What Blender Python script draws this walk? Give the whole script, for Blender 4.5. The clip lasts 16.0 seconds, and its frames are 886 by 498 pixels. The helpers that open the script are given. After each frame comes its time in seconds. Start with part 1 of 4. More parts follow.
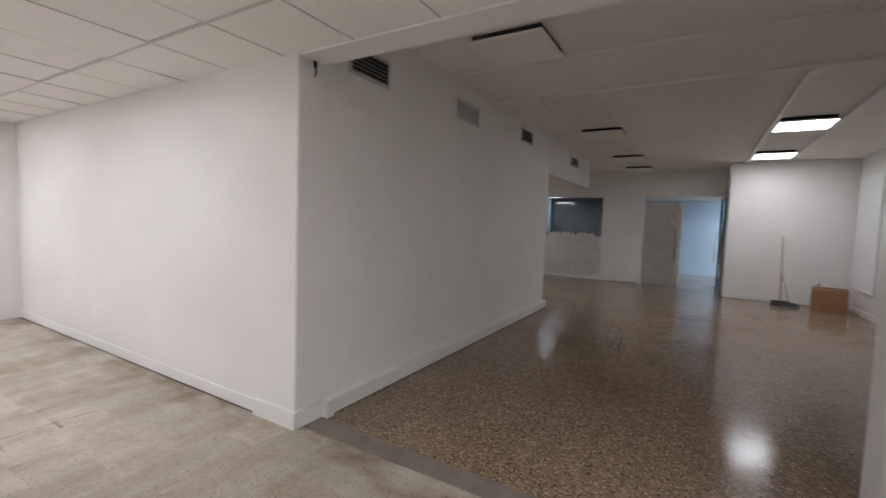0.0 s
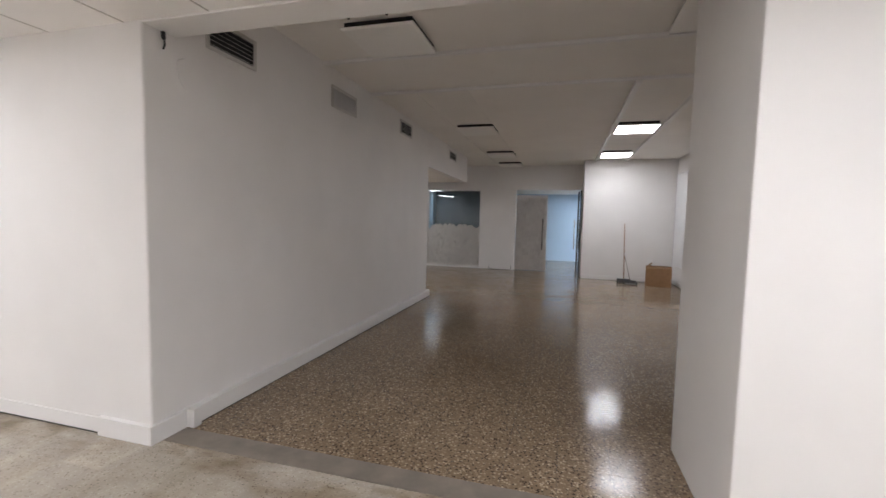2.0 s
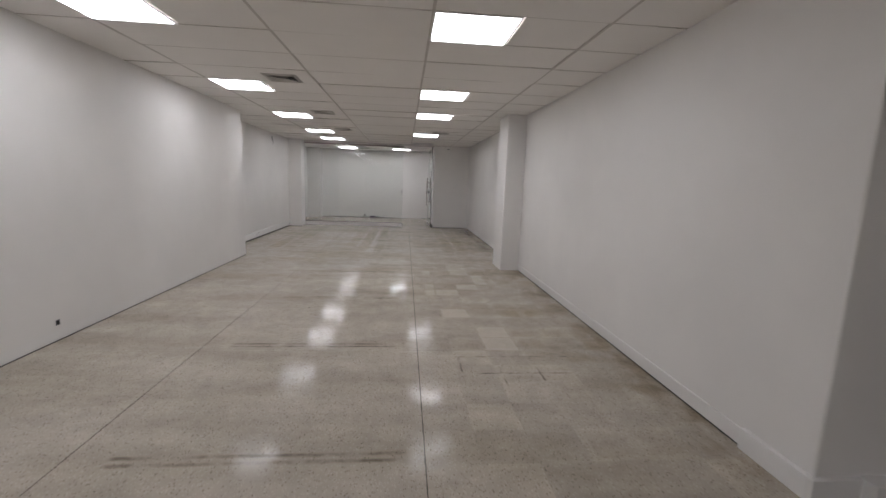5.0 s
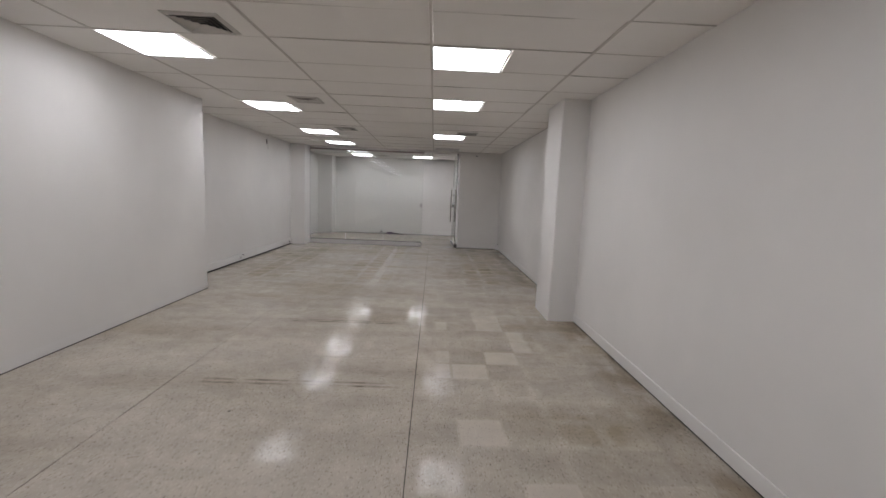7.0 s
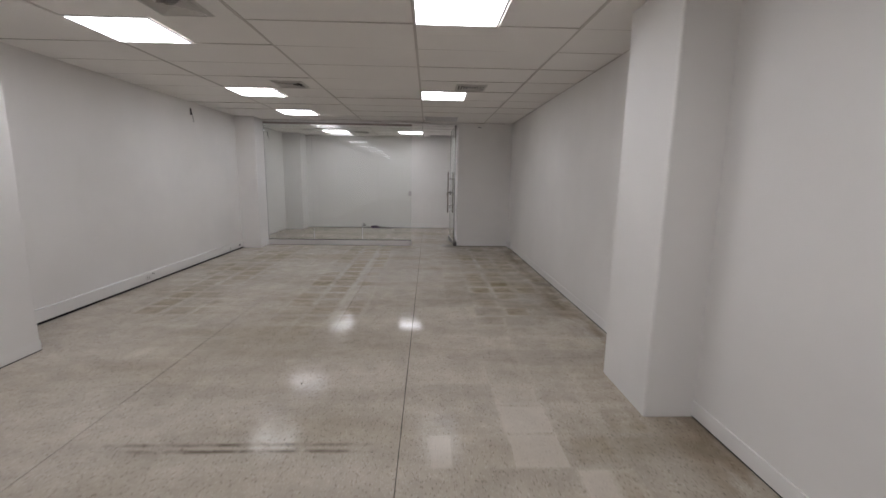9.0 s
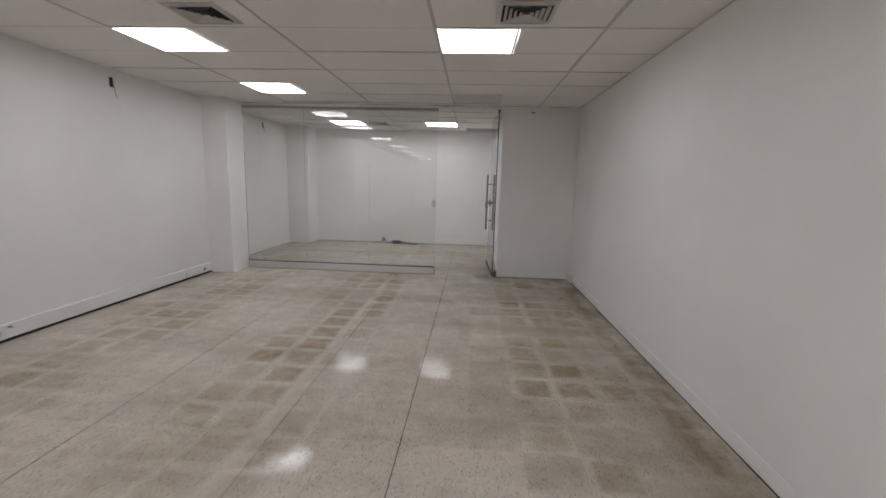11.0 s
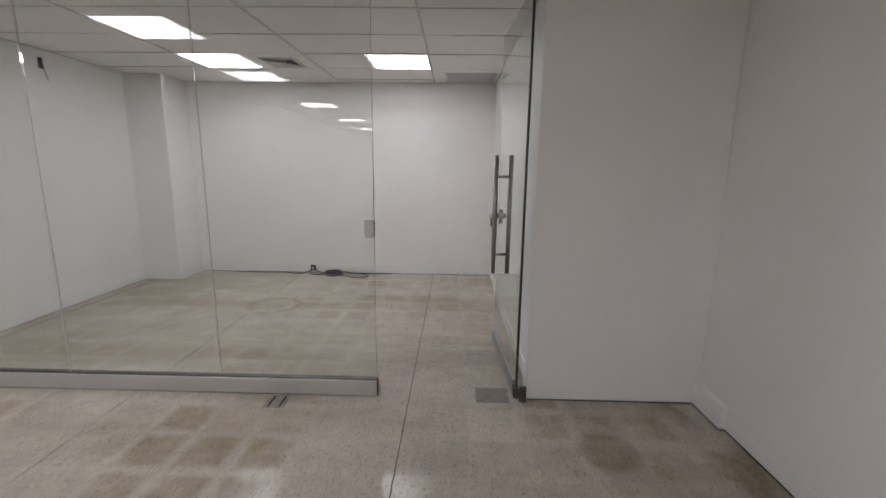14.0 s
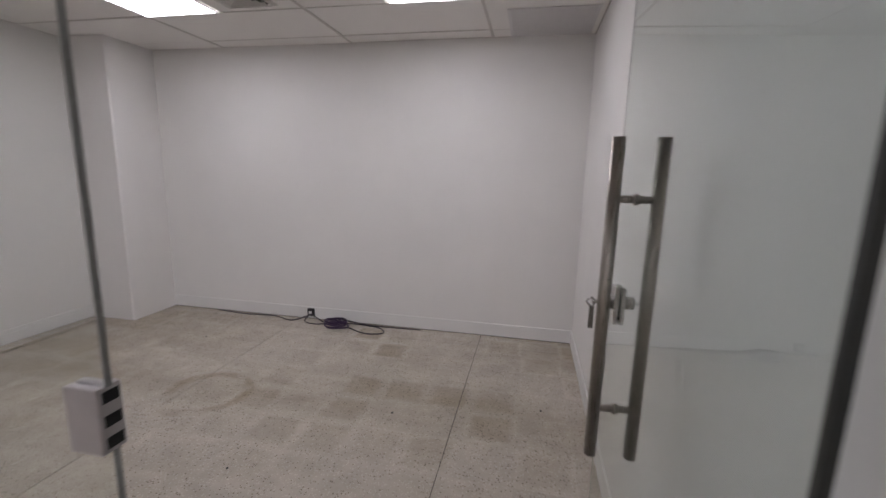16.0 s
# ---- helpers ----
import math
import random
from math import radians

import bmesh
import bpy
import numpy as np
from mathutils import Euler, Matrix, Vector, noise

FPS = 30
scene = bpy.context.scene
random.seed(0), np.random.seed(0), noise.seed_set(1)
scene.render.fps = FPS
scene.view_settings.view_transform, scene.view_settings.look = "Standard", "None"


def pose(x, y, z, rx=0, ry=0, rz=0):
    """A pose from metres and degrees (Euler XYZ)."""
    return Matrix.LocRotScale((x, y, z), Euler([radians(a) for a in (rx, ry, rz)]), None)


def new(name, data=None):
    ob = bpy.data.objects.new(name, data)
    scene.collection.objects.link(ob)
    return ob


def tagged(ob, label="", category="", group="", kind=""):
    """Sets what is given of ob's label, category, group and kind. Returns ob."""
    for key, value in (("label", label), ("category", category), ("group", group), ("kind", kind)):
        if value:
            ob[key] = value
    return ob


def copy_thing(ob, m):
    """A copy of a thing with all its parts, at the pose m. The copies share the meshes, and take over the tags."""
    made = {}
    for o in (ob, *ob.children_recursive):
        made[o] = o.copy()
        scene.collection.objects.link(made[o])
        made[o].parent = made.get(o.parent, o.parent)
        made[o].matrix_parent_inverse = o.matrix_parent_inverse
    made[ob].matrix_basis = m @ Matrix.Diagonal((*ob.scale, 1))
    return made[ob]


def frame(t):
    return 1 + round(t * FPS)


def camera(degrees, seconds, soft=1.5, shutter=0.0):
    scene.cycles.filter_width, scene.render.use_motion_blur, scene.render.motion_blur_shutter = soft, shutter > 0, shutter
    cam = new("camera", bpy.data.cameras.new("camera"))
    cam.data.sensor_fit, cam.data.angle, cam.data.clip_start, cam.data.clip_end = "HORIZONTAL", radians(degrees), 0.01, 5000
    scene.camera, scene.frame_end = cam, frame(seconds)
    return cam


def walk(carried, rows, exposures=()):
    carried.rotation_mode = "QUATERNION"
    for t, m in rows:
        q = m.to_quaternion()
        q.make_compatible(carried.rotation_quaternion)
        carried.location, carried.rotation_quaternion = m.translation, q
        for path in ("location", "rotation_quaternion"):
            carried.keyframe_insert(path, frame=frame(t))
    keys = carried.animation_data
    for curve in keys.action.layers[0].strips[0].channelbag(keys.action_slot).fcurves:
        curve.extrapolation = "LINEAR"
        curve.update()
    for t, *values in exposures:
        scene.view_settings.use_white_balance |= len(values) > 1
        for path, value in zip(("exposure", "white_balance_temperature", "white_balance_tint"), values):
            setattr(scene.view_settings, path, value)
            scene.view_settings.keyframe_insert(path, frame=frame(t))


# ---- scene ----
# ---------- camera ----------
cam = camera(92.0, 16.0, soft=1.5, shutter=0.35)
# seconds, x, y, z, yaw, pitch, roll
ROWS = [
    (0.0, 1.142, -0.065, 1.467, 30.81, -3.74, -2.04),
    (0.5, 1.182, -0.057, 1.450, 21.48, -3.96, -1.84),
    (1.0, 1.217, -0.072, 1.437, 15.42, -4.31, -1.41),
    (1.5, 1.226, -0.080, 1.434, 13.20, -4.06, -1.44),
    (2.0, 1.216, -0.080, 1.426, 15.66, -4.03, -1.33),
    (2.5, 1.184, -0.066, 1.430, 22.29, -2.95, -1.48),
    (3.0, 1.173, -0.080, 1.438, 29.94, 0.73, -1.69),
    (3.5, 1.118, -0.102, 1.430, 44.48, -0.19, -1.43),
    (4.0, 0.956, -0.084, 1.446, 63.59, -3.03, -0.78),
    (4.5, 0.802, -0.031, 1.438, 80.23, -8.22, -2.29),
    (5.0, 0.476, -0.023, 1.416, 85.02, -8.81, -2.00),
    (7.5, -2.210, 0.226, 1.438, 89.17, -7.61, -2.29),
    (8.0, -2.827, 0.217, 1.439, 87.39, -10.31, -0.99),
    (10.5, -5.939, 0.414, 1.432, 90.89, -7.07, -1.34),
    (11.0, -6.556, 0.461, 1.434, 94.04, -9.02, -1.53),
    (11.5, -7.196, 0.443, 1.433, 92.00, -10.97, -2.37),
    (12.0, -7.852, 0.474, 1.454, 94.81, -8.50, -0.81),
    (12.5, -8.500, 0.398, 1.448, 93.76, -8.44, -3.18),
    (13.0, -9.199, 0.399, 1.467, 93.35, -7.20, -1.25),
    (13.5, -9.825, 0.364, 1.482, 95.47, -10.73, -1.61),
    (14.0, -10.484, 0.376, 1.465, 91.46, -10.80, -0.69),
    (14.5, -11.074, 0.445, 1.456, 93.78, -10.63, -0.04),
    (15.0, -11.635, 0.457, 1.436, 91.93, -10.10, -3.84),
    (15.5, -12.150, 0.498, 1.443, 96.14, -8.53, -1.15),
    (16.0, -12.574, 0.482, 1.463, 101.64, -10.37, -1.34),
]
EXPOSURES = [(0.0, 1.0, 6500, 10), (0.5, 1.2, 6500, 10), (1.0, 1.32, 6500, 10), (2.0, 1.34, 6500, 10), (2.5, 1.36, 6500, 10), (3.0, 1.22, 6500, 10), (3.5, 0.82, 6400, 10), (4.0, 0.45, 6450, 10), (4.5, 0.07, 6500, 10), (5.0, 0.0, 6500, 10),
             (8.0, 0.0, 6500, 10), (10.5, 0.14, 6500, 10), (12.5, 0.30, 6500, 10), (14.5, 0.33, 6500, 12), (15.5, 0.18, 6500, 15), (16.0, 0.08, 6500, 15)]
walk(cam, [(t, pose(x, y, z, 90 + pitch, roll, yaw)) for t, x, y, z, yaw, pitch, roll in ROWS], EXPOSURES)

# ---------- plan, in metres ----------
Y_RIGHT = 1.90          # right wall of the corridor
Y_RIGHT_FAR = 1.955     # the same wall past the pilaster
Y_LEFT = -2.88          # left wall, near part
Y_LEFT_FAR = -3.43      # left wall, set-back part
X_STEP = -7.48          # where the left wall steps back
X_GLASS = -13.03        # glass front of the end office
X_BACK = -16.27         # back wall of the end office
Y_ROOM_LEFT = -3.60
Y_OFFICE_RIGHT = 0.90
X_SIDE = -1.17          # wall of the dark hall
Y_SIDE_END = 7.38
X_END = 5.0
H = 2.525               # corridor ceiling
H_HALL = 2.98           # hall ceiling
Y_FAR = 12.33
GX, PITCH = -2.527, 0.61  # ceiling grid

LAMP_POWER = 10.5
HALL_POWER = 11.5
LAMP_COLOUR = (0.937, 0.941, 1.0, 1)

# ---------- world ----------
world = bpy.data.worlds.new("world")
scene.world = world
world.use_nodes = True
world.node_tree.nodes["Background"].inputs[0].default_value = (0.5, 0.6, 0.7, 1)
world.node_tree.nodes["Background"].inputs[1].default_value = 0.05


# ---------- node helpers ----------
class Mat:
    def __init__(self, name, rough=0.5, metal=0.0):
        self.m = bpy.data.materials.new(name)
        self.m.use_nodes = True
        self.t = self.m.node_tree
        self.b = self.t.nodes["Principled BSDF"]
        self.b.inputs["Roughness"].default_value = rough
        self.b.inputs["Metallic"].default_value = metal
        self._pos = None

    def put(self, socket, v):
        if hasattr(v, "is_linked"):
            self.t.links.new(v, socket)
        elif isinstance(v, (tuple, list)) and len(v) == 3 and socket.type == "RGBA":
            socket.default_value = (*v, 1)
        else:
            socket.default_value = v

    def math(self, op, a, b=0.0, clamp=False):
        n = self.t.nodes.new("ShaderNodeMath")
        n.operation, n.use_clamp = op, clamp
        self.put(n.inputs[0], a)
        self.put(n.inputs[1], b)
        return n.outputs[0]

    def pos(self):
        if self._pos is None:
            self._pos = self.t.nodes.new("ShaderNodeNewGeometry").outputs["Position"]
        return self._pos

    def xyz(self):
        n = self.t.nodes.new("ShaderNodeSeparateXYZ")
        self.put(n.inputs[0], self.pos())
        return n.outputs

    def scaled(self, s):
        n = self.t.nodes.new("ShaderNodeMapping")
        self.put(n.inputs["Vector"], self.pos())
        n.inputs["Scale"].default_value = s
        return n.outputs[0]

    def noise(self, scale, detail=4.0, rough=0.55, vec=None, distort=0.0):
        n = self.t.nodes.new("ShaderNodeTexNoise")
        self.put(n.inputs["Vector"], vec or self.pos())
        n.inputs["Scale"].default_value, n.inputs["Detail"].default_value = scale, detail
        n.inputs["Roughness"].default_value, n.inputs["Distortion"].default_value = rough, distort
        return n.outputs["Fac"]

    def voronoi(self, scale, feature="F1"):
        n = self.t.nodes.new("ShaderNodeTexVoronoi")
        n.feature = feature
        self.put(n.inputs["Vector"], self.pos())
        n.inputs["Scale"].default_value = scale
        return n

    def ramp(self, v, lo, hi, a=0.0, b=1.0):
        n = self.t.nodes.new("ShaderNodeMapRange")
        n.interpolation_type = "SMOOTHSTEP"
        self.put(n.inputs["Value"], v)
        for key, val in (("From Min", lo), ("From Max", hi), ("To Min", a), ("To Max", b)):
            self.put(n.inputs[key], val)
        return n.outputs[0]

    def mix(self, f, a, b, mode="MIX"):
        n = self.t.nodes.new("ShaderNodeMix")
        n.data_type, n.blend_type = "RGBA", mode
        self.put(n.inputs["Factor"], f)
        self.put(n.inputs["A"] if n.inputs["A"].type == "RGBA" else n.inputs[6], a)
        self.put(n.inputs[7], b)
        return n.outputs[2]

    def bump(self, h, strength=0.2, dist=0.002):
        n = self.t.nodes.new("ShaderNodeBump")
        n.inputs["Strength"].default_value, n.inputs["Distance"].default_value = strength, dist
        self.put(n.inputs["Height"], h)
        self.t.links.new(n.outputs[0], self.b.inputs["Normal"])

    def colour(self, v):
        self.put(self.b.inputs["Base Color"], v)
        return self.m

    def roughness(self, v):
        self.put(self.b.inputs["Roughness"], v)


def painted(name, base, rough=0.55, patch=0.05, bump=0.12):
    """Rolled wall paint: faint roller texture and touch-up patches."""
    k = Mat(name, rough)
    big = k.ramp(k.noise(0.9, 3), 0.3, 0.7)
    streak = k.ramp(k.noise(1.0, 4, vec=k.scaled((3.0, 3.0, 0.5))), 0.35, 0.7)
    c = k.mix(big, tuple(v * (1 - patch) for v in base), base)
    c = k.mix(k.math("MULTIPLY", streak, 0.35), c, tuple(v * (1 - patch * 0.8) for v in base))
    k.roughness(k.ramp(k.noise(2.2, 3), 0.2, 0.8, rough - 0.07, rough + 0.08))
    k.bump(k.math("ADD", k.noise(160, 3), k.math("MULTIPLY", k.noise(3.0, 2), 3.0)), bump, 0.002)
    return k.colour(c)


def plain(name, base, rough=0.5, metal=0.0, vary=0.12, scale=30.0, bump=0.05):
    k = Mat(name, rough, metal)
    n = k.noise(scale, 4)
    c = k.mix(n, tuple(v * (1 - vary) for v in base), tuple(min(1, v * (1 + vary)) for v in base))
    k.roughness(k.ramp(k.noise(scale * 0.4, 3), 0.25, 0.75, max(0.02, rough - 0.08), min(1, rough + 0.08)))
    if bump:
        k.bump(n, bump, 0.001)
    return k.colour(c)


def chips(k, base, dark, pale, scale):
    """Terrazzo: marble chips in a cement matrix, with open pits."""
    v = k.voronoi(scale)
    sep = k.t.nodes.new("ShaderNodeSeparateColor")
    k.put(sep.inputs[0], v.outputs["Color"])
    core = k.ramp(v.outputs["Distance"], 0.25, 0.55, 1.0, 0.0)
    c = k.mix(k.math("MULTIPLY", core, k.ramp(sep.outputs[0], 0.62, 0.72)), base, pale)
    c = k.mix(k.math("MULTIPLY", core, k.ramp(sep.outputs[1], 0.84, 0.92)), c, dark)
    w = k.voronoi(scale * 0.42)
    s2 = k.t.nodes.new("ShaderNodeSeparateColor")
    k.put(s2.inputs[0], w.outputs["Color"])
    pit = k.math("MULTIPLY", k.ramp(w.outputs["Distance"], 0.10, 0.24, 1.0, 0.0), k.ramp(s2.outputs[2], 0.72, 0.80))
    pit = k.math("MULTIPLY", pit, k.ramp(k.noise(1.1, 3), 0.42, 0.6))
    return k.mix(k.math("MULTIPLY", pit, 0.75), c, tuple(v * 0.4 for v in dark)), pit


def worn_terrazzo():
    k = Mat("worn_pale_terrazzo", 0.3)
    c, pit = chips(k, (0.465, 0.418, 0.36), (0.20, 0.165, 0.13), (0.56, 0.52, 0.46), 105)
    x, y, z = k.xyz()
    # ghosts of lifted 30 cm tiles: a dark soiled middle, pale mortar lines
    wob = k.math("MULTIPLY", k.math("SUBTRACT", k.noise(2.5, 2), 0.5), 0.03)
    u = k.math("DIVIDE", k.math("ADD", k.math("ADD", x, 20.09), wob), 0.30)
    far = k.ramp(x, -8.6, -7.6, 1.0, 0.0)
    v = k.math("DIVIDE", k.math("ADD", k.math("SUBTRACT", k.math("ADD", y, 9.80), k.math("MULTIPLY", far, 0.08)), wob), 0.30)
    fu, fv = k.math("FRACT", u), k.math("FRACT", v)
    du = k.math("ABSOLUTE", k.math("SUBTRACT", fu, 0.5))
    dv = k.math("ABSOLUTE", k.math("SUBTRACT", fv, 0.5))
    d = k.math("MAXIMUM", du, dv)
    inside = k.ramp(k.math("ADD", d, k.math("MULTIPLY", k.math("SUBTRACT", k.noise(7, 4), 0.5), 0.20)), 0.30, 0.46, 1.0, 0.0)
    comb = k.t.nodes.new("ShaderNodeCombineXYZ")
    k.put(comb.inputs[0], k.math("FLOOR", u))
    k.put(comb.inputs[1], k.math("FLOOR", v))
    wn = k.t.nodes.new("ShaderNodeTexWhiteNoise")
    k.put(wn.inputs["Vector"], comb.outputs[0])
    cell = wn.outputs["Value"]

    def band(c0, half, soft=0.12):
        return k.ramp(k.math("ABSOLUTE", k.math("SUBTRACT", y, c0)), half - soft, half + soft, 1.0, 0.0)
    rows = k.math("MAXIMUM", band(1.42, 0.60), band(-0.90, 0.46))
    rows = k.math("MAXIMUM", rows, k.math("MULTIPLY", band(-2.55, 0.40), 0.8))
    stop = k.ramp(x, -13.2, -12.8, 0.35, 1.0)
    near = k.math("MULTIPLY", k.ramp(y, 0.3, 1.6), 0.6)
    zone = k.math("MAXIMUM", k.math("MULTIPLY", k.math("MULTIPLY", rows, far), stop), k.math("MULTIPLY", near, k.ramp(x, -8.0, -7.0)))
    zone = k.math("MULTIPLY", zone, k.ramp(k.noise(1.1, 4, vec=k.scaled((1.0, 0.8, 1.0))), 0.36, 0.60, 0.30, 1.0))
    wide = k.math("MULTIPLY", band(1.62, 0.42, 0.2), 0.55)
    dirt = k.math("MULTIPLY", k.math("MULTIPLY", zone, k.math("MAXIMUM", inside, wide)), k.ramp(cell, 0.0, 0.7, 0.25, 1.0))
    dirt = k.math("MULTIPLY", dirt, k.ramp(k.noise(9, 4), 0.25, 0.65, 0.5, 1.0))
    soil = k.ramp(k.noise(1.0, 6, 0.6, vec=k.scaled((1.5, 0.45, 1.0))), 0.40, 0.70)
    dirt = k.math("ADD", k.math("MULTIPLY", dirt, 0.72), k.math("MULTIPLY", soil, 0.38), True)
    office = k.math("MULTIPLY", k.ramp(x, -14.6, -14.2, 1.0, 0.0), band(-0.1, 0.95, 0.3))
    dirt = k.math("ADD", dirt, k.math("MULTIPLY", k.math("MULTIPLY", office, inside), k.ramp(cell, 0.35, 0.9, 0.0, 0.26)), True)
    # a ring left by a planter in the office
    ring = k.math("SQRT", k.math("ADD", k.math("POWER", k.math("ADD", x, 14.8), 2.0), k.math("POWER", k.math("ADD", y, 1.53), 2.0)))
    ring = k.ramp(k.math("ABSOLUTE", k.math("SUBTRACT", k.math("ADD", ring, k.math("MULTIPLY", k.noise(5, 3), 0.10)), 0.30)), 0.01, 0.06, 0.45, 0.0)
    dirt = k.math("ADD", dirt, k.math("MULTIPLY", ring, k.ramp(k.noise(4, 3), 0.35, 0.6)), True)
    # a round soiled patch where a pot stood by the partition
    pot = k.math("SQRT", k.math("ADD", k.math("POWER", k.math("ADD", x, 12.52), 2.0), k.math("POWER", k.math("SUBTRACT", y, 1.22), 2.0)))
    pot = k.ramp(k.math("ADD", pot, k.math("MULTIPLY", k.math("SUBTRACT", k.noise(9, 3), 0.5), 0.07)), 0.12, 0.19, 0.45, 0.0)
    dirt = k.math("ADD", dirt, pot, True)
    c = k.mix(dirt, c, (0.49, 0.44, 0.335), "MULTIPLY")
    # cell-by-cell tone and fine mottling of the old screed
    tone = k.math("MULTIPLY", k.math("SUBTRACT", cell, 0.5), k.ramp(y, 0.0, 0.6, 0.25, 1.0))
    mott = k.math("SUBTRACT", k.noise(6.5, 7, 0.68), 0.5)
    streak = k.math("SUBTRACT", k.noise(1.0, 5, 0.6, vec=k.scaled((3.2, 0.7, 1.0))), 0.5)
    val = k.math("ADD", 1.0, k.math("ADD", k.math("MULTIPLY", tone, 0.17), k.math("ADD", k.math("MULTIPLY", mott, 0.46), k.math("MULTIPLY", streak, 0.40))))
    hsv = k.t.nodes.new("ShaderNodeHueSaturation")
    k.put(hsv.inputs["Value"], val)
    k.put(hsv.inputs["Color"], c)
    c = hsv.outputs[0]
    # paler mortar ghosts
    pale = k.math("MULTIPLY", k.ramp(d, 0.455, 0.49), k.math("MULTIPLY", k.ramp(k.noise(1.3, 3), 0.36, 0.66), k.math("ADD", k.math("MULTIPLY", far, 0.13), 0.05)))
    c = k.mix(pale, c, (0.56, 0.51, 0.45))
    strip = k.math("MULTIPLY", band(-0.68, 0.055, 0.02), k.math("MULTIPLY", k.math("MULTIPLY", far, k.ramp(x, -12.2, -12.1)), 0.24))
    c = k.mix(strip, c, (0.55, 0.50, 0.445))
    seam = k.math("MULTIPLY", band(-0.622, 0.006, 0.006), k.math("MULTIPLY", k.math("MULTIPLY", far, k.ramp(x, -12.15, -12.1)), k.ramp(k.noise(3.0, 4), 0.35, 0.6, 0.15, 0.6)))
    c = k.mix(seam, c, (0.13, 0.105, 0.08))
    # single cells of a fresher, paler fill in the near part
    fresh = k.math("MULTIPLY", k.ramp(cell, 0.70, 0.74), k.ramp(d, 0.44, 0.48, 1.0, 0.0))
    fresh = k.math("MULTIPLY", fresh, k.math("MULTIPLY", band(0.72, 0.45, 0.03), k.math("MULTIPLY", k.ramp(x, -6.9, -6.8), k.ramp(x, -3.0, -2.9, 1.0, 0.0))))
    c = k.mix(k.math("MULTIPLY", fresh, 0.55), c, (0.57, 0.52, 0.46))
    # rows of glue lines left by a removed partition
    gx = k.math("MULTIPLY", k.math("ABSOLUTE", k.math("SUBTRACT", k.math("FRACT", k.math("DIVIDE", k.math("ADD", x, 32.27 + 0.7675), 1.535)), 0.5)), 1.535)
    gx = k.math("ADD", gx, k.math("MULTIPLY", k.math("SUBTRACT", k.noise(6, 3), 0.5), 0.02))
    line = k.ramp(k.math("ABSOLUTE", k.math("SUBTRACT", gx, 0.028)), 0.004, 0.022, 1.0, 0.0)
    line = k.math("MULTIPLY", line, k.math("MULTIPLY", band(-0.73, 0.72, 0.03), k.ramp(x, -7.4, -7.2)))
    line = k.math("MULTIPLY", line, k.ramp(k.noise(4.5, 5), 0.36, 0.66, 0.0, 0.8))
    c = k.mix(line, c, (0.10, 0.08, 0.06))

    # cracked mortar round three lifted tiles
    def stroke(a, a0, b, b0, b1, w=0.005):
        m = k.ramp(k.math("ABSOLUTE", k.math("ADD", k.math("SUBTRACT", a, a0), k.math("MULTIPLY", k.math("SUBTRACT", k.noise(18, 4), 0.5), 0.03))), w, w + 0.006, 1.0, 0.0)
        m = k.math("MULTIPLY", m, k.math("MULTIPLY", k.ramp(b, b0, b0 + 0.02), k.ramp(b, b1 - 0.02, b1, 1.0, 0.0)))
        return k.math("MULTIPLY", m, k.ramp(k.noise(7, 4), 0.42, 0.62, 0.0, 0.6))
    crack = stroke(x, -2.85, y, 0.40, 1.38)
    for m in (stroke(x, -2.54, y, 0.45, 1.3), stroke(y, 0.44, x, -2.86, -2.4), stroke(y, 0.74, x, -2.86, -2.25), stroke(y, 1.04, x, -2.86, -2.4), stroke(y, 0.11, x, -12.8, 4.0, 0.001)):
        crack = k.math("MAXIMUM", crack, m)
    c = k.mix(crack, c, (0.07, 0.055, 0.04))
    # patchy darker tone towards the right wall and beside the pilaster
    wall_dark = k.math("MULTIPLY", k.ramp(y, 1.45, 1.88), k.ramp(k.noise(1.7, 4, vec=k.scaled((0.8, 1.6, 1.0))), 0.42, 0.62))
    c = k.mix(k.math("MULTIPLY", wall_dark, 0.75), c, (0.45, 0.37, 0.27), "MULTIPLY")
    worn = k.math("ADD", k.ramp(k.noise(5.5, 5, 0.6, vec=k.scaled((1.0, 0.6, 1.0))), 0.38, 0.64, 0.025, 0.12), k.ramp(x, -7.4, -6.6, 0.0, 0.03))
    k.roughness(k.math("ADD", worn, k.math("MULTIPLY", dirt, 0.13)))
    h = k.math("ADD", k.math("MULTIPLY", k.noise(10, 6, 0.6), 1.6), k.math("MULTIPLY", pit, -1.2))
    k.bump(h, 0.19, 0.002)
    k.put(k.b.inputs["Specular IOR Level"], k.math("MULTIPLY", k.ramp(k.noise(5.0, 6, 0.65), 0.41, 0.64, 0.03, 0.17), k.ramp(k.noise(0.7, 2), 0.35, 0.6, 0.45, 1.0)))
    return k.colour(c)


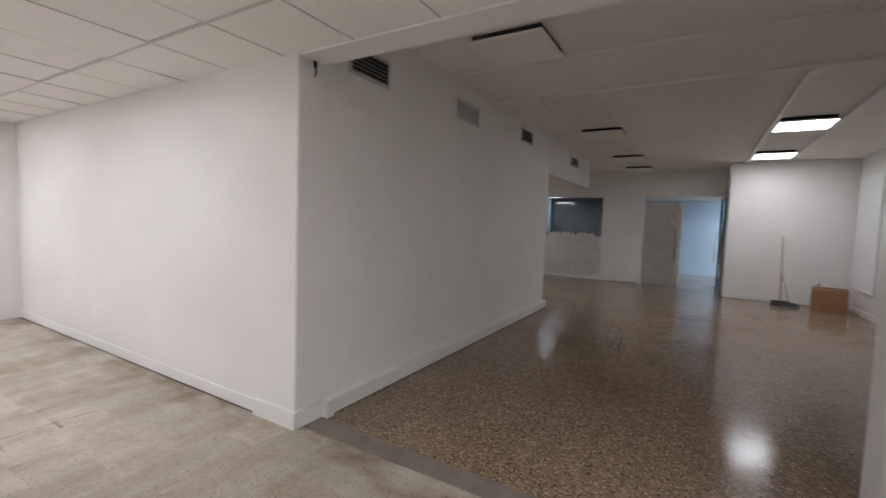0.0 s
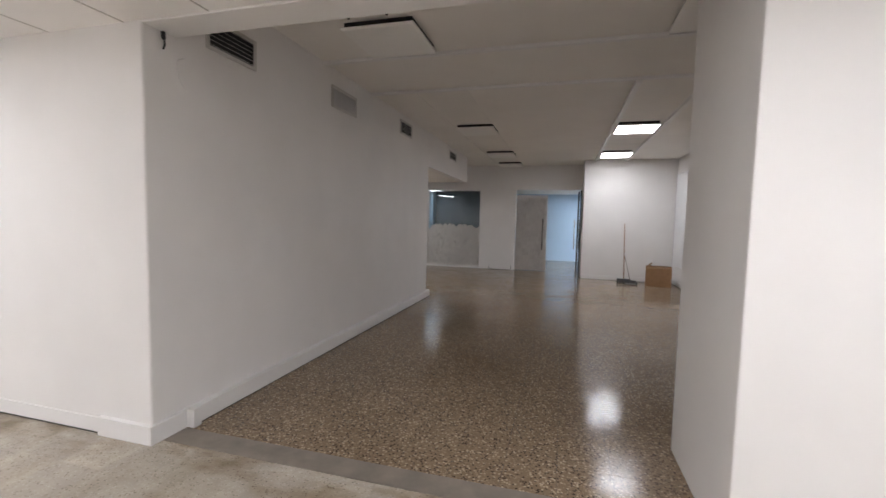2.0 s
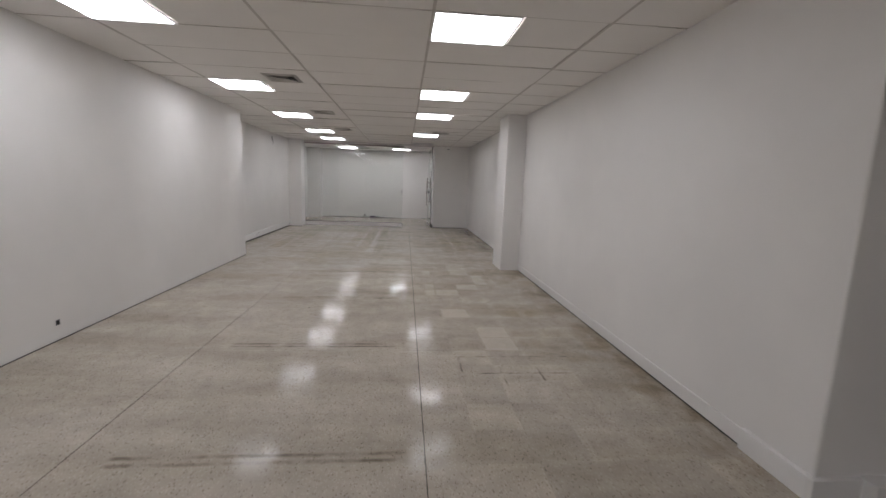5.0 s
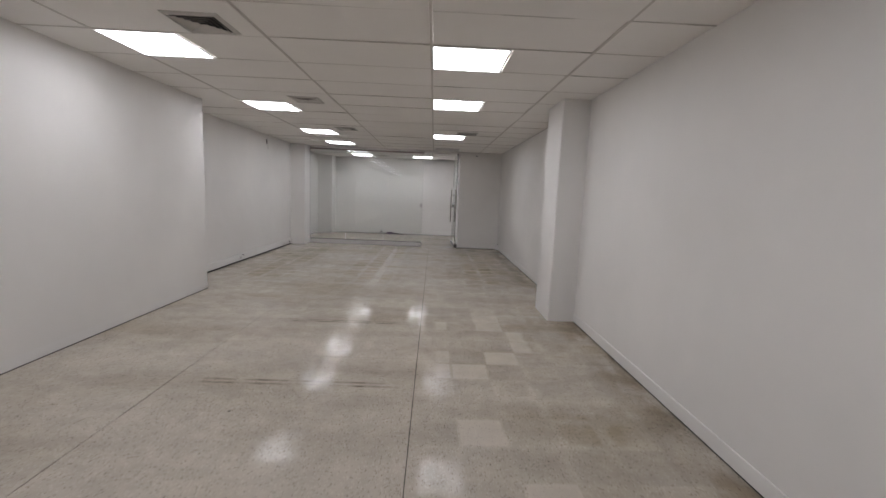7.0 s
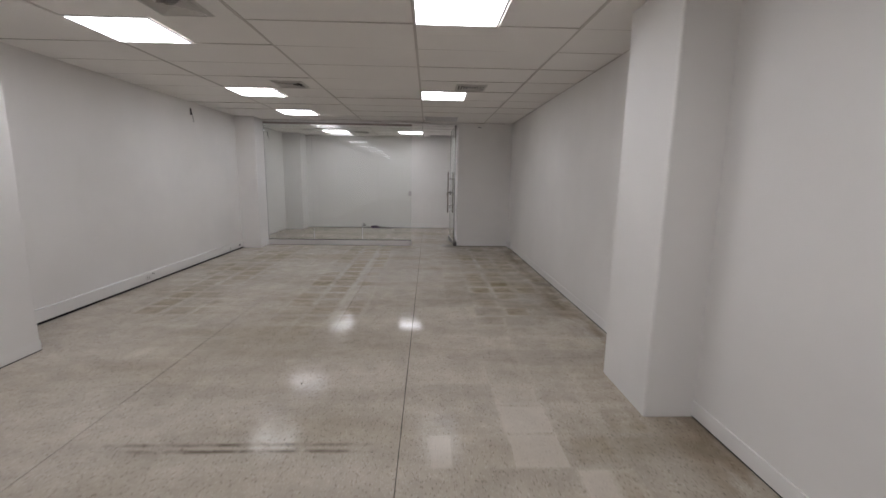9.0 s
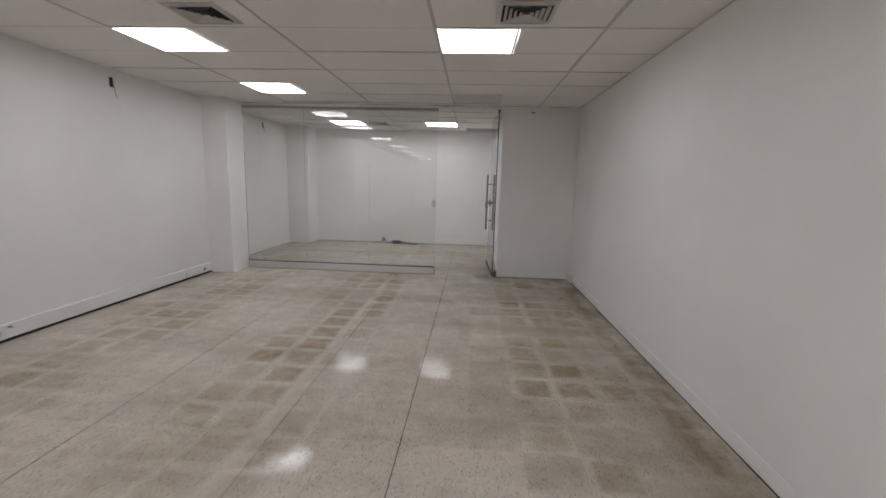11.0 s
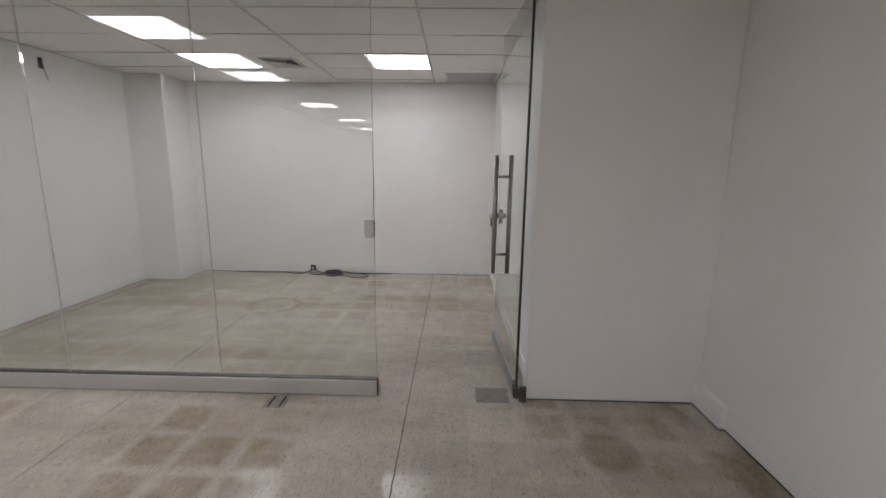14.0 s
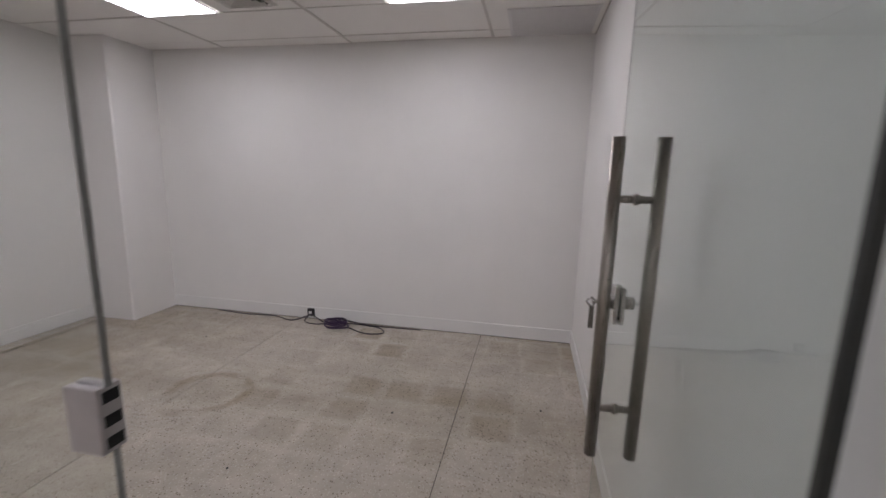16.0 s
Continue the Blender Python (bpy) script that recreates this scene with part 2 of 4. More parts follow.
def dark_terrazzo():
    k = Mat("polished_brown_terrazzo", 0.15)
    v = k.voronoi(70)
    sep = k.t.nodes.new("ShaderNodeSeparateColor")
    k.put(sep.inputs[0], v.outputs["Color"])
    core = k.ramp(v.outputs["Distance"], 0.30, 0.62, 1.0, 0.0)
    fine = k.noise(150, 4)
    c = k.mix(fine, (0.195, 0.138, 0.089), (0.275, 0.203, 0.135))
    c = k.mix(k.math("MULTIPLY", core, k.ramp(sep.outputs[0], 0.38, 0.46)), c, (0.35, 0.268, 0.183))
    c = k.mix(k.math("MULTIPLY", core, k.ramp(sep.outputs[2], 0.80, 0.84)), c, (0.50, 0.41, 0.30))
    c = k.mix(k.math("MULTIPLY", core, k.ramp(sep.outputs[1], 0.66, 0.70)), c, (0.032, 0.022, 0.016))
    w = k.voronoi(130)
    s2 = k.t.nodes.new("ShaderNodeSeparateColor")
    k.put(s2.inputs[0], w.outputs["Color"])
    c = k.mix(k.math("MULTIPLY", k.ramp(w.outputs["Distance"], 0.2, 0.5, 0.8, 0.0), k.ramp(s2.outputs[0], 0.7, 0.75)), c, (0.42, 0.34, 0.25))
    soil = k.ramp(k.noise(0.7, 5), 0.4, 0.7)
    c = k.mix(k.math("MULTIPLY", soil, 0.5), c, (0.72, 0.66, 0.57), "MULTIPLY")
    k.roughness(k.ramp(k.noise(1.8, 4), 0.25, 0.75, 0.08, 0.17))
    k.put(k.b.inputs["Specular IOR Level"], k.ramp(k.noise(2.6, 5), 0.3, 0.7, 0.11, 0.23))
    k.bump(k.math("ADD", k.noise(11, 4), k.math("MULTIPLY", core, 0.5)), 0.10, 0.002)
    return k.colour(c)


def brushed(name, base, rough):
    k = Mat(name, rough, 1.0)
    n = k.noise(40, 3, vec=k.scaled((14, 14, 0.6)))
    k.roughness(k.ramp(n, 0.3, 0.7, rough - 0.08, rough + 0.1))
    return k.colour(k.mix(n, tuple(v * 0.85 for v in base), base))


def glass(name, tint=(0.925, 0.945, 0.93)):
    k = Mat(name, 0.0)
    k.b.inputs["Transmission Weight"].default_value = 1.0
    k.b.inputs["IOR"].default_value = 1.5
    k.roughness(0.0)
    return k.colour(tint)


def lamp(name, colour, power):
    k = Mat(name, 0.4)
    k.b.inputs["Emission Color"].default_value = colour
    k.b.inputs["Emission Strength"].default_value = power
    return k.colour((0.85, 0.85, 0.85))


WALL = painted("white_wall_paint", (0.80, 0.78, 0.76), 0.55, 0.07, 0.2)
TRIM = painted("white_trim_gloss", (0.80, 0.785, 0.77), 0.35, 0.06, 0.05)
TILE = painted("ceiling_board", (0.875, 0.85, 0.82), 0.8, 0.05, 0.25)
TBAR = plain("ceiling_tee_paint", (0.58, 0.545, 0.51), 0.5, vary=0.1)
HALLCEIL = painted("hall_ceiling_paint", (0.84, 0.81, 0.765), 0.7, 0.06)
FLOOR = worn_terrazzo()
FLOOR_HALL = dark_terrazzo()
# shade of open gaps and slots, put into a dull dark colour
SLIT = plain("shaded_gap", (0.27, 0.24, 0.215), 0.8, vary=0.4)
GROUT = plain("dark_joint", (0.05, 0.045, 0.04), 0.8)
THRESH = plain("grey_cement", (0.20, 0.172, 0.142), 0.6, vary=0.45, scale=7, bump=0.4)
LED = lamp("led_diffuser", LAMP_COLOUR, LAMP_POWER)
LED_HALL = lamp("hall_led_diffuser", LAMP_COLOUR, HALL_POWER)
# glow of the added fill panel, replacing daylight in the blue room
FILL_COOL = lamp("cool_fill_diffuser", (0.78, 0.89, 1.0, 1), 38.0)
LED_DIM = lamp("dim_led_diffuser", (0.85, 0.93, 1.0, 1), 6.0)
OFFPANEL = plain("unlit_diffuser", (0.85, 0.83, 0.79), 0.4, vary=0.03)
FRAME = plain("white_lamp_frame", (0.8, 0.8, 0.8), 0.4, vary=0.03)
# black stands for the shade inside gaps, slots and throats
BLACK = plain("black_gap", (0.012, 0.012, 0.012), 0.7)
ALU = brushed("anodised_aluminium", (0.80, 0.785, 0.785), 0.5)
STEEL = brushed("satin_steel", (0.38, 0.345, 0.31), 0.32)
CHROME = brushed("worn_chrome", (0.6, 0.59, 0.57), 0.18)
VENT = plain("vent_enamel", (0.55, 0.53, 0.50), 0.45, vary=0.08)
VENTWALL = plain("pale_grille_enamel", (0.56, 0.54, 0.535), 0.5, vary=0.06)
VENTGREY = plain("grey_grille_enamel", (0.70, 0.68, 0.675), 0.5, vary=0.06)
GLASS = glass("clear_glass")
GLASS_DOOR = glass("greenish_glass", (0.86, 0.915, 0.89))
EDGE = plain("dark_glass_edge", (0.28, 0.285, 0.275), 0.3, vary=0.3)
SILICONE = glass("cloudy_silicone", (0.50, 0.51, 0.49))
SILICONE.node_tree.nodes["Principled BSDF"].inputs["Transmission Weight"].default_value = 0.6
SILICONE.node_tree.nodes["Principled BSDF"].inputs["Roughness"].default_value = 0.35
HEADRAIL = plain("dull_head_rail", (0.36, 0.315, 0.30), 0.45, 0.3, vary=0.15)
HINGE = plain("dark_green_glass_edge", (0.030, 0.034, 0.032), 0.35, vary=0.3)
DOORRAIL = plain("dull_door_rail", (0.33, 0.32, 0.315), 0.45, 0.5, vary=0.15)
DARKSTEEL = plain("grubby_dark_steel", (0.11, 0.10, 0.095), 0.5, 0.6, vary=0.4, scale=40)
KEEPER = plain("dull_grey_lacquer", (0.50, 0.47, 0.475), 0.4, 0.2, vary=0.12)
RUBBER = plain("black_rubber", (0.015, 0.014, 0.014), 0.6)
CABLE = plain("dark_cable", (0.035, 0.028, 0.035), 0.5)
COIL = plain("purple_cable", (0.05, 0.025, 0.07), 0.45, vary=0.3)
PLASTIC = plain("white_plastic", (0.72, 0.70, 0.69), 0.4, vary=0.04)
CARD = plain("brown_cardboard", (0.30, 0.17, 0.085), 0.85, vary=0.18, scale=14, bump=0.15)
WOOD = plain("broom_wood", (0.30, 0.17, 0.09), 0.55, vary=0.3, scale=25)
PAPER = plain("white_masking_sheet", (0.76, 0.72, 0.68), 0.7, vary=0.1, scale=5, bump=0.5)
# bluish daylight is put into these wall colours, in three depths
DAYLIGHT_BLUE = painted("daylight_blue_wall", (0.52, 0.64, 0.78), 0.55, 0.06)
DAYLIGHT_MID = painted("mid_daylight_blue_wall", (0.20, 0.28, 0.36), 0.55, 0.06)
DAYLIGHT_DARK = painted("dark_daylight_blue_wall", (0.072, 0.100, 0.125), 0.55, 0.06)
BOARD = plain("whiteboard_film", (0.74, 0.74, 0.74), 0.55, vary=0.03, scale=3)
GREYMAT = plain("worn_grey_plate", (0.225, 0.205, 0.185), 0.6, 0.1, vary=0.4, scale=20)
BRISTLE = plain("grey_bristles", (0.10, 0.10, 0.10), 0.9, vary=0.4)


# ---------- mesh helpers ----------
def box(bm, x0, x1, y0, y1, z0, z1, mat=0):
    vs = [bm.verts.new((x, y, z)) for x in (x0, x1) for y in (y0, y1) for z in (z0, z1)]
    for f in ((0, 1, 3, 2), (4, 6, 7, 5), (0, 4, 5, 1), (2, 3, 7, 6), (0, 2, 6, 4), (1, 5, 7, 3)):
        bm.faces.new([vs[i] for i in f]).material_index = mat
    return vs


def soften(bm, width, segments=2):
    bmesh.ops.recalc_face_normals(bm, faces=bm.faces)
    bmesh.ops.bevel(bm, geom=[e for e in bm.edges], offset=width, segments=segments, affect="EDGES", profile=0.6, clamp_overlap=True)


def tube(bm, pts, r, sides=8, closed=False):
    """A round bar or cable along pts."""
    pts = [Vector(p) for p in pts]
    n, rings, up = len(pts), [], None
    for i, p in enumerate(pts):
        a = pts[(i - 1) % n] if closed or i else p
        b = pts[(i + 1) % n] if closed or i < n - 1 else p
        d = (b - a).normalized()
        if up is None:
            up = d.orthogonal().normalized()
        up = (up - d * up.dot(d)).normalized()
        s = d.cross(up)
        rings.append([bm.verts.new(p + r * (math.cos(q) * up + math.sin(q) * s)) for q in (2 * math.pi * j / sides for j in range(sides))])
    for i in range(n if closed else n - 1):
        A, B = rings[i], rings[(i + 1) % n]
        for j in range(sides):
            f = bm.faces.new((A[j], A[(j + 1) % sides], B[(j + 1) % sides], B[j]))
            f.smooth = True
    if not closed:
        bm.faces.new(rings[0][::-1])
        bm.faces.new(rings[-1])


def curve_pts(ctrl, steps=8):
    """Catmull-Rom through ctrl."""
    c = [Vector(p) for p in ctrl]
    c = [c[0] * 2 - c[1]] + c + [c[-1] * 2 - c[-2]]
    out = []
    for i in range(1, len(c) - 2):
        for s in range(steps):
            t = s / steps
            p0, p1, p2, p3 = c[i - 1], c[i], c[i + 1], c[i + 2]
            out.append(0.5 * (2 * p1 + (p2 - p0) * t + (2 * p0 - 5 * p1 + 4 * p2 - p3) * t * t + (3 * p1 - p0 - 3 * p2 + p3) * t ** 3))
    return out + [c[-2]]


def mesh_of(name, bm, *mats):
    bmesh.ops.recalc_face_normals(bm, faces=bm.faces)
    me = bpy.data.meshes.new(name)
    bm.to_mesh(me)
    bm.free()
    for m in mats:
        me.materials.append(m)
    return me


def part(name, bm, material, parent, label=""):
    ob = new(name, mesh_of(name, bm, *(material if isinstance(material, tuple) else (material,))))
    ob.parent = parent
    if label:
        ob["label"] = label
    return ob


def thing(name, loc, label, category, group="", kind=""):
    e = new(name)
    e.empty_display_size = 0.1
    e.location = loc
    return tagged(e, label, category, group, kind)


def solid(name, boxes, mat, label, category, bevel=0.004, kind="structure"):
    """Structure out of butted boxes, with slightly rounded edges."""
    bm = bmesh.new()
    for b in boxes:
        t = bmesh.new()
        box(t, *b)
        if bevel:
            soften(t, bevel, 2)
        me = bpy.data.meshes.new("tmp")
        t.to_mesh(me)
        t.free()
        bm.from_mesh(me)
        bpy.data.meshes.remove(me)
    ob = new(name, mesh_of(name, bm, mat))
    return tagged(ob, label, category, kind=kind)


def one(bounds, bevel=0.0, seg=1):
    bm = bmesh.new()
    box(bm, *bounds)
    if bevel:
        soften(bm, bevel, seg)
    return bm


def prism(name, pts, z0, z1, mat, label, category, bevel, corners):
    """An upright structure over a footprint; the named corners are rounded."""
    bm = bmesh.new()
    lo = [bm.verts.new((x, y, z0)) for x, y in pts]
    hi = [bm.verts.new((x, y, z1)) for x, y in pts]
    n = len(pts)
    bm.faces.new(lo[::-1])
    bm.faces.new(hi)
    for i in range(n):
        bm.faces.new((lo[i], lo[(i + 1) % n], hi[(i + 1) % n], hi[i]))
    bmesh.ops.bevel(bm, geom=[bm.edges.get((lo[i], hi[i])) for i in corners], offset=bevel, segments=4, affect="EDGES", profile=0.5)
    return tagged(new(name, mesh_of(name, bm, mat)), label, category, kind="structure")


# ---------- walls ----------
Z0 = -0.02
prism("wall_right", [(X_BACK - 0.15, Y_RIGHT_FAR), (-7.0, Y_RIGHT_FAR), (-7.0, Y_RIGHT), (X_SIDE, Y_RIGHT), (X_SIDE, Y_SIDE_END), (X_SIDE - 0.15, Y_SIDE_END), (X_SIDE - 0.15, Y_RIGHT + 0.15), (X_BACK - 0.15, Y_RIGHT + 0.15)],
      Z0, H_HALL + 0.1, WALL, "long white painted wall turning into the hall", "wall", 0.014, (3, 4))
prism("wall_left_near", [(X_STEP, Y_LEFT - 0.9), (X_END, Y_LEFT - 0.9), (X_END, Y_LEFT), (X_STEP, Y_LEFT)], Z0, H + 0.3, WALL, "white painted wall with a rounded corner", "wall", 0.014, (3,))
solid("wall_left_far", [(X_GLASS - 0.12, X_STEP, Y_LEFT_FAR - 0.28, Y_LEFT_FAR, Z0, H + 0.3)], WALL, "white painted set-back wall", "wall", 0.004)
solid("wall_office_left", [(X_BACK, X_GLASS - 0.12, Y_ROOM_LEFT - 0.18, Y_ROOM_LEFT, Z0, H + 0.3)], WALL, "white painted office side wall", "wall", 0.004)
solid("wall_office_back", [(X_BACK - 0.15, X_BACK, Y_ROOM_LEFT - 0.18, Y_RIGHT_FAR, Z0, H + 0.3)], WALL, "white painted office back wall", "wall", 0.004)
solid("wall_partition", [(X_GLASS - 0.12, X_GLASS, 0.86, Y_RIGHT_FAR, Z0, H + 0.05)], WALL, "white partition beside the glass door", "wall", 0.006)
solid("wall_office_right", [(X_BACK, X_GLASS - 0.12, Y_OFFICE_RIGHT, Y_OFFICE_RIGHT + 0.15, Z0, H + 0.3)], WALL, "white painted wall behind the open glass door", "wall", 0.004)
solid("wall_end", [(X_END, X_END + 0.15, Y_LEFT, Y_RIGHT, Z0, H + 0.3)], WALL, "plain white wall closing the corridor", "wall", 0.004)
solid("wall_jamb", [(1.935, X_END + 0.15, Y_RIGHT, 2.86, Z0, H_HALL + 0.1)], WALL, "thick white pier at the hall opening", "wall", 0.012)
solid("wall_hall_right", [(3.80, 4.11, 2.86, 11.30, Z0, H_HALL + 0.1)], WALL, "white hall side wall", "wall", 0.004)
solid("wall_hall_block", [(1.69, 4.11, 11.30, Y_FAR + 0.15, Z0, H_HALL + 0.1)], WALL, "white projecting wall behind the broom", "wall", 0.008)
solid("wall_hall_far", [(-4.5, -2.75, Y_FAR, Y_FAR + 0.15, Z0, H_HALL + 0.1), (-2.75, 1.69, Y_FAR, Y_FAR + 0.15, 2.30, H_HALL + 0.1),
                        (-1.13, -0.10, Y_FAR, Y_FAR + 0.15, Z0, 2.30), (-2.75, -1.13, Y_FAR, Y_FAR + 0.15, Z0, 0.06)], WALL,
      "white far wall with a shopfront and a doorway", "wall", 0.004)
solid("wall_alcove_near", [(-4.5, X_SIDE - 0.15, Y_SIDE_END - 0.15, Y_SIDE_END, Z0, H_HALL + 0.1)], WALL, "white wall of the hall recess", "wall", 0.004)
solid("wall_alcove_left", [(-4.65, -4.5, Y_SIDE_END - 0.15, Y_FAR + 0.15, Z0, H_HALL + 0.1)], WALL, "plain white wall closing the recess", "wall", 0.004)
solid("beam_opening", [(X_SIDE, 1.935, Y_RIGHT, 2.125, 2.517, H_HALL + 0.1)], WALL, "white beam over the hall opening", "beam", 0.006)
solid("beam_header", [(X_SIDE - 0.15, X_SIDE, Y_SIDE_END, 10.6, 2.36, H_HALL + 0.1)], WALL, "white header over the hall recess", "beam", 0.006)
prism("column_right", [(-7.08, 1.59), (-6.46, 1.59), (-6.46, Y_RIGHT + 0.01), (-7.08, Y_RIGHT_FAR + 0.01)], Z0, H, WALL, "white painted pilaster on the corridor wall", "column", 0.016, (0, 1))
prism("column_left", [(X_GLASS, Y_LEFT_FAR), (-12.60, Y_LEFT_FAR), (-12.60, -3.065), (X_GLASS, -3.065)], Z0, H, WALL, "white painted pilaster beside the glass", "column", 0.016, (2,))
prism("column_office", [(X_BACK, Y_ROOM_LEFT), (-15.78, Y_ROOM_LEFT), (-15.78, -3.13), (X_BACK, -3.13)], Z0, H, WALL, "white painted pilaster in the office corner", "column", 0.016, (2,))

# blue room beyond the hall
solid("wall_blue_back", [(-4.65, 4.11, 16.0, 16.15, Z0, 3.0)], DAYLIGHT_BLUE, "wall in the next room, bluish daylight put into its colour", "wall", 0)
solid("wall_blue_left", [(-4.65, -4.5, Y_FAR + 0.15, 16.0, Z0, 3.0)], DAYLIGHT_DARK, "side wall with bluish daylight put into its colour", "wall", 0)
solid("wall_blue_right", [(3.96, 4.11, Y_FAR + 0.15, 16.0, Z0, 3.0)], DAYLIGHT_BLUE, "side wall with bluish daylight put into its colour", "wall", 0)
solid("wall_blue_divider", [(-1.0, -0.85, Y_FAR + 0.15, 14.6, Z0, 3.0), (-4.5, -1.0, 14.45, 14.6, Z0, 3.0)], DAYLIGHT_DARK, "slate partition in the next room, daylight blue in its colour", "wall", 0)
prism("column_blue", [(-3.5, 14.1), (-3.12, 14.1), (-3.12, 14.45), (-3.5, 14.45)], Z0, 2.40, DAYLIGHT_MID, "pier in the next room, daylight blue in its colour", "column", 0.01, (0, 1))
solid("floor_blue", [(-4.65, 4.11, Y_FAR + 0.08, 16.15, -0.12, -0.003)], FLOOR_HALL, "dark terrazzo floor of the next room", "floor", 0)
solid("ceiling_blue", [(-4.65, 4.11, Y_FAR + 0.15, 16.15, 2.40, 2.52)], HALLCEIL, "white ceiling of the next room", "ceiling", 0)

# ---------- ceilings ----------
# right-row -10 and -7 are unseen panels, added to light the pier
LIGHTS_R = [-10, -7, 0, 4, 7, 12]
LIGHTS_L = [-11, -8, -4, 0, 4, 8, 12, 15]
VENTS = [(-0.86, 0.60), (-2.36, -1.43), (-4.74, -1.43), (-7.16, -1.43), (-9.58, -1.43), (-9.56, 0.76)]


def ceiling_grid(bm, x0, x1, ys, gx, skip, seed):
    rnd = random.Random(seed)
    y_lo, y_hi = ys[0], ys[-1]
    k0, k1 = math.ceil((gx - x1) / PITCH), math.floor((gx - x0) / PITCH)
    xs = [x1] + [gx - PITCH * k for k in range(k0, k1 + 1)] + [x0]
    for a, b in zip(xs, xs[1:]):
        if a - b < 0.02:
            continue
        for c, d in zip(ys, ys[1:]):
            cells = [(c, d)]
            hole = [s for s in skip if abs(s[0] - (a + b) / 2) < 0.2 and c - 0.05 < s[1] < d + 0.05]
            for s in hole:
                lo, hi = s[1] - s[2] / 2, s[1] + s[2] / 2
                cells = [q for p in cells for q in ((p[0], min(p[1], lo)), (max(p[0], hi), p[1])) if q[1] - q[0] > 0.03]
            for p, q in cells:
                z = H + 0.002 + rnd.uniform(0, 0.004)
                vs = box(bm, b + 0.006, a - 0.006, p + 0.0115, q - 0.0115, z, z + 0.012)
                tx, ty = rnd.uniform(-0.003, 0.003), rnd.uniform(-0.003, 0.003)
                for v in vs:
                    v.co.z += tx * (v.co.x - a) / PITCH + ty * (v.co.y - p) / PITCH
    for gxl in xs:
        box(bm, gxl - 0.0035, gxl + 0.0035, y_lo, y_hi, H + 0.0012, H + 0.03, 1)
    for gy in ys:
        box(bm, x0, x1, gy - 0.010, gy + 0.010, H + 0.0005, H + 0.03, 1)
    # dark strips draw the shade in open slits where boards have shifted
    for a in xs[1:-1]:
        for c, d in zip(ys, ys[1:]):
            if rnd.random() < 0.22:
                p = c + 0.02 + max(0.0, rnd.uniform(-0.3, 0.6)) * (d - c)
                q = min(d - 0.01, p + rnd.uniform(0.2, 1.2))
                if not any(abs(s[0] - a) < 0.33 and p - 0.31 < s[1] < q + 0.31 for s in skip):
                    w, thick_end = rnd.uniform(0.0005, 0.0013), rnd.choice((p, q))
                    for v in box(bm, a - w, a + w, p, q, H - 0.0012, H + 0.03, 2):
                        if abs(v.co.y - thick_end) > 0.01:
                            v.co.x = a + 0.15 * (v.co.x - a)
    # broken dark strips draw the shade along the wall edges
    for gy in (y_lo + 0.004, y_hi - 0.004):
        x = x0
        while x < x1 - 0.5:
            n = x + rnd.uniform(0.2, 1.1)
            box(bm, x, min(n, x1), gy - 0.002, gy + 0.002, H - rnd.uniform(-0.001, 0.002), H + 0.03, 2)
            x = n + rnd.uniform(0.4, 2.2)
    box(bm, x0 - 0.1, x1 + 0.1, y_lo - 0.1, y_hi + 0.1, H + 0.20, H + 0.24, 0)


bm = bmesh.new()
skip = [(GX - PITCH * (k + 0.5), 0.14 + 0.305, 0.61) for k in LIGHTS_R] + [(GX - PITCH * (k + 0.5), -2.36 + 0.305, 0.61) for k in LIGHTS_L]
skip += [(-12.59, 0.48, 0.62)]
ceiling_grid(bm, X_GLASS - 0.12, X_END, [-3.50, -2.36, -1.08, 0.14, 1.36, Y_RIGHT_FAR], GX, skip, 3)
tagged(new("ceiling", mesh_of("ceiling", bm, TILE, TBAR, SLIT)), "suspended ceiling of slightly sagging white boards", "ceiling", kind="structure")
bm = bmesh.new()
GXR = -14.86
skip = [(GXR - 0.305, -0.195, 0.61), (GXR - 0.305, -2.06, 0.61)]
ceiling_grid(bm, X_BACK, X_GLASS - 0.12, [Y_ROOM_LEFT, -2.365, -1.11, 0.11, Y_OFFICE_RIGHT], GXR, skip, 4)
tagged(new("ceiling_office", mesh_of("ceiling_office", bm, TILE, TBAR, SLIT)), "suspended white ceiling of the glass office", "ceiling", kind="structure")

bm = bmesh.new()
box(bm, X_SIDE, 4.1, 2.125, Y_FAR, H_HALL, H_HALL + 0.12)
box(bm, -4.6, X_SIDE, 10.6, Y_FAR, H_HALL, H_HALL + 0.12)
box(bm, -4.6, X_SIDE - 0.15, Y_SIDE_END, 10.6, 2.365, 2.45)
tagged(new("ceiling_hall", mesh_of("ceiling_hall", bm, HALLCEIL)), "off-white plaster hall ceiling with raised joint strips", "ceiling", kind="structure")

for y in (3.87, 4.97):
    solid("trim_hall_cross", [(X_SIDE, 3.80, y - 0.025, y + 0.025, H_HALL - 0.03, H_HALL)], TRIM, "white ceiling joint strip across the hall", "trim", 0.003)
for x in (1.94, 2.66):
    solid("trim_hall_rail", [(x - 0.03, x + 0.03, 5.0, 11.30, H_HALL - 0.045, H_HALL)], TRIM, "white cable trunking along the hall ceiling", "trim", 0.003)
for x in (-0.62, 0.03):
    solid("trim_hall_seam", [(x - 0.008, x + 0.008, 5.0, Y_FAR, H_HALL - 0.008, H_HALL)], HALLCEIL, "thin ceiling seam strip", "trim", 0.002)

# ---------- floors ----------
tagged(new("threshold", mesh_of("threshold", one((X_SIDE, 1.935, 1.955, 2.125, -0.05, 0.001), 0.0008), THRESH)), "worn grey cement threshold strip", "threshold", kind="structure")
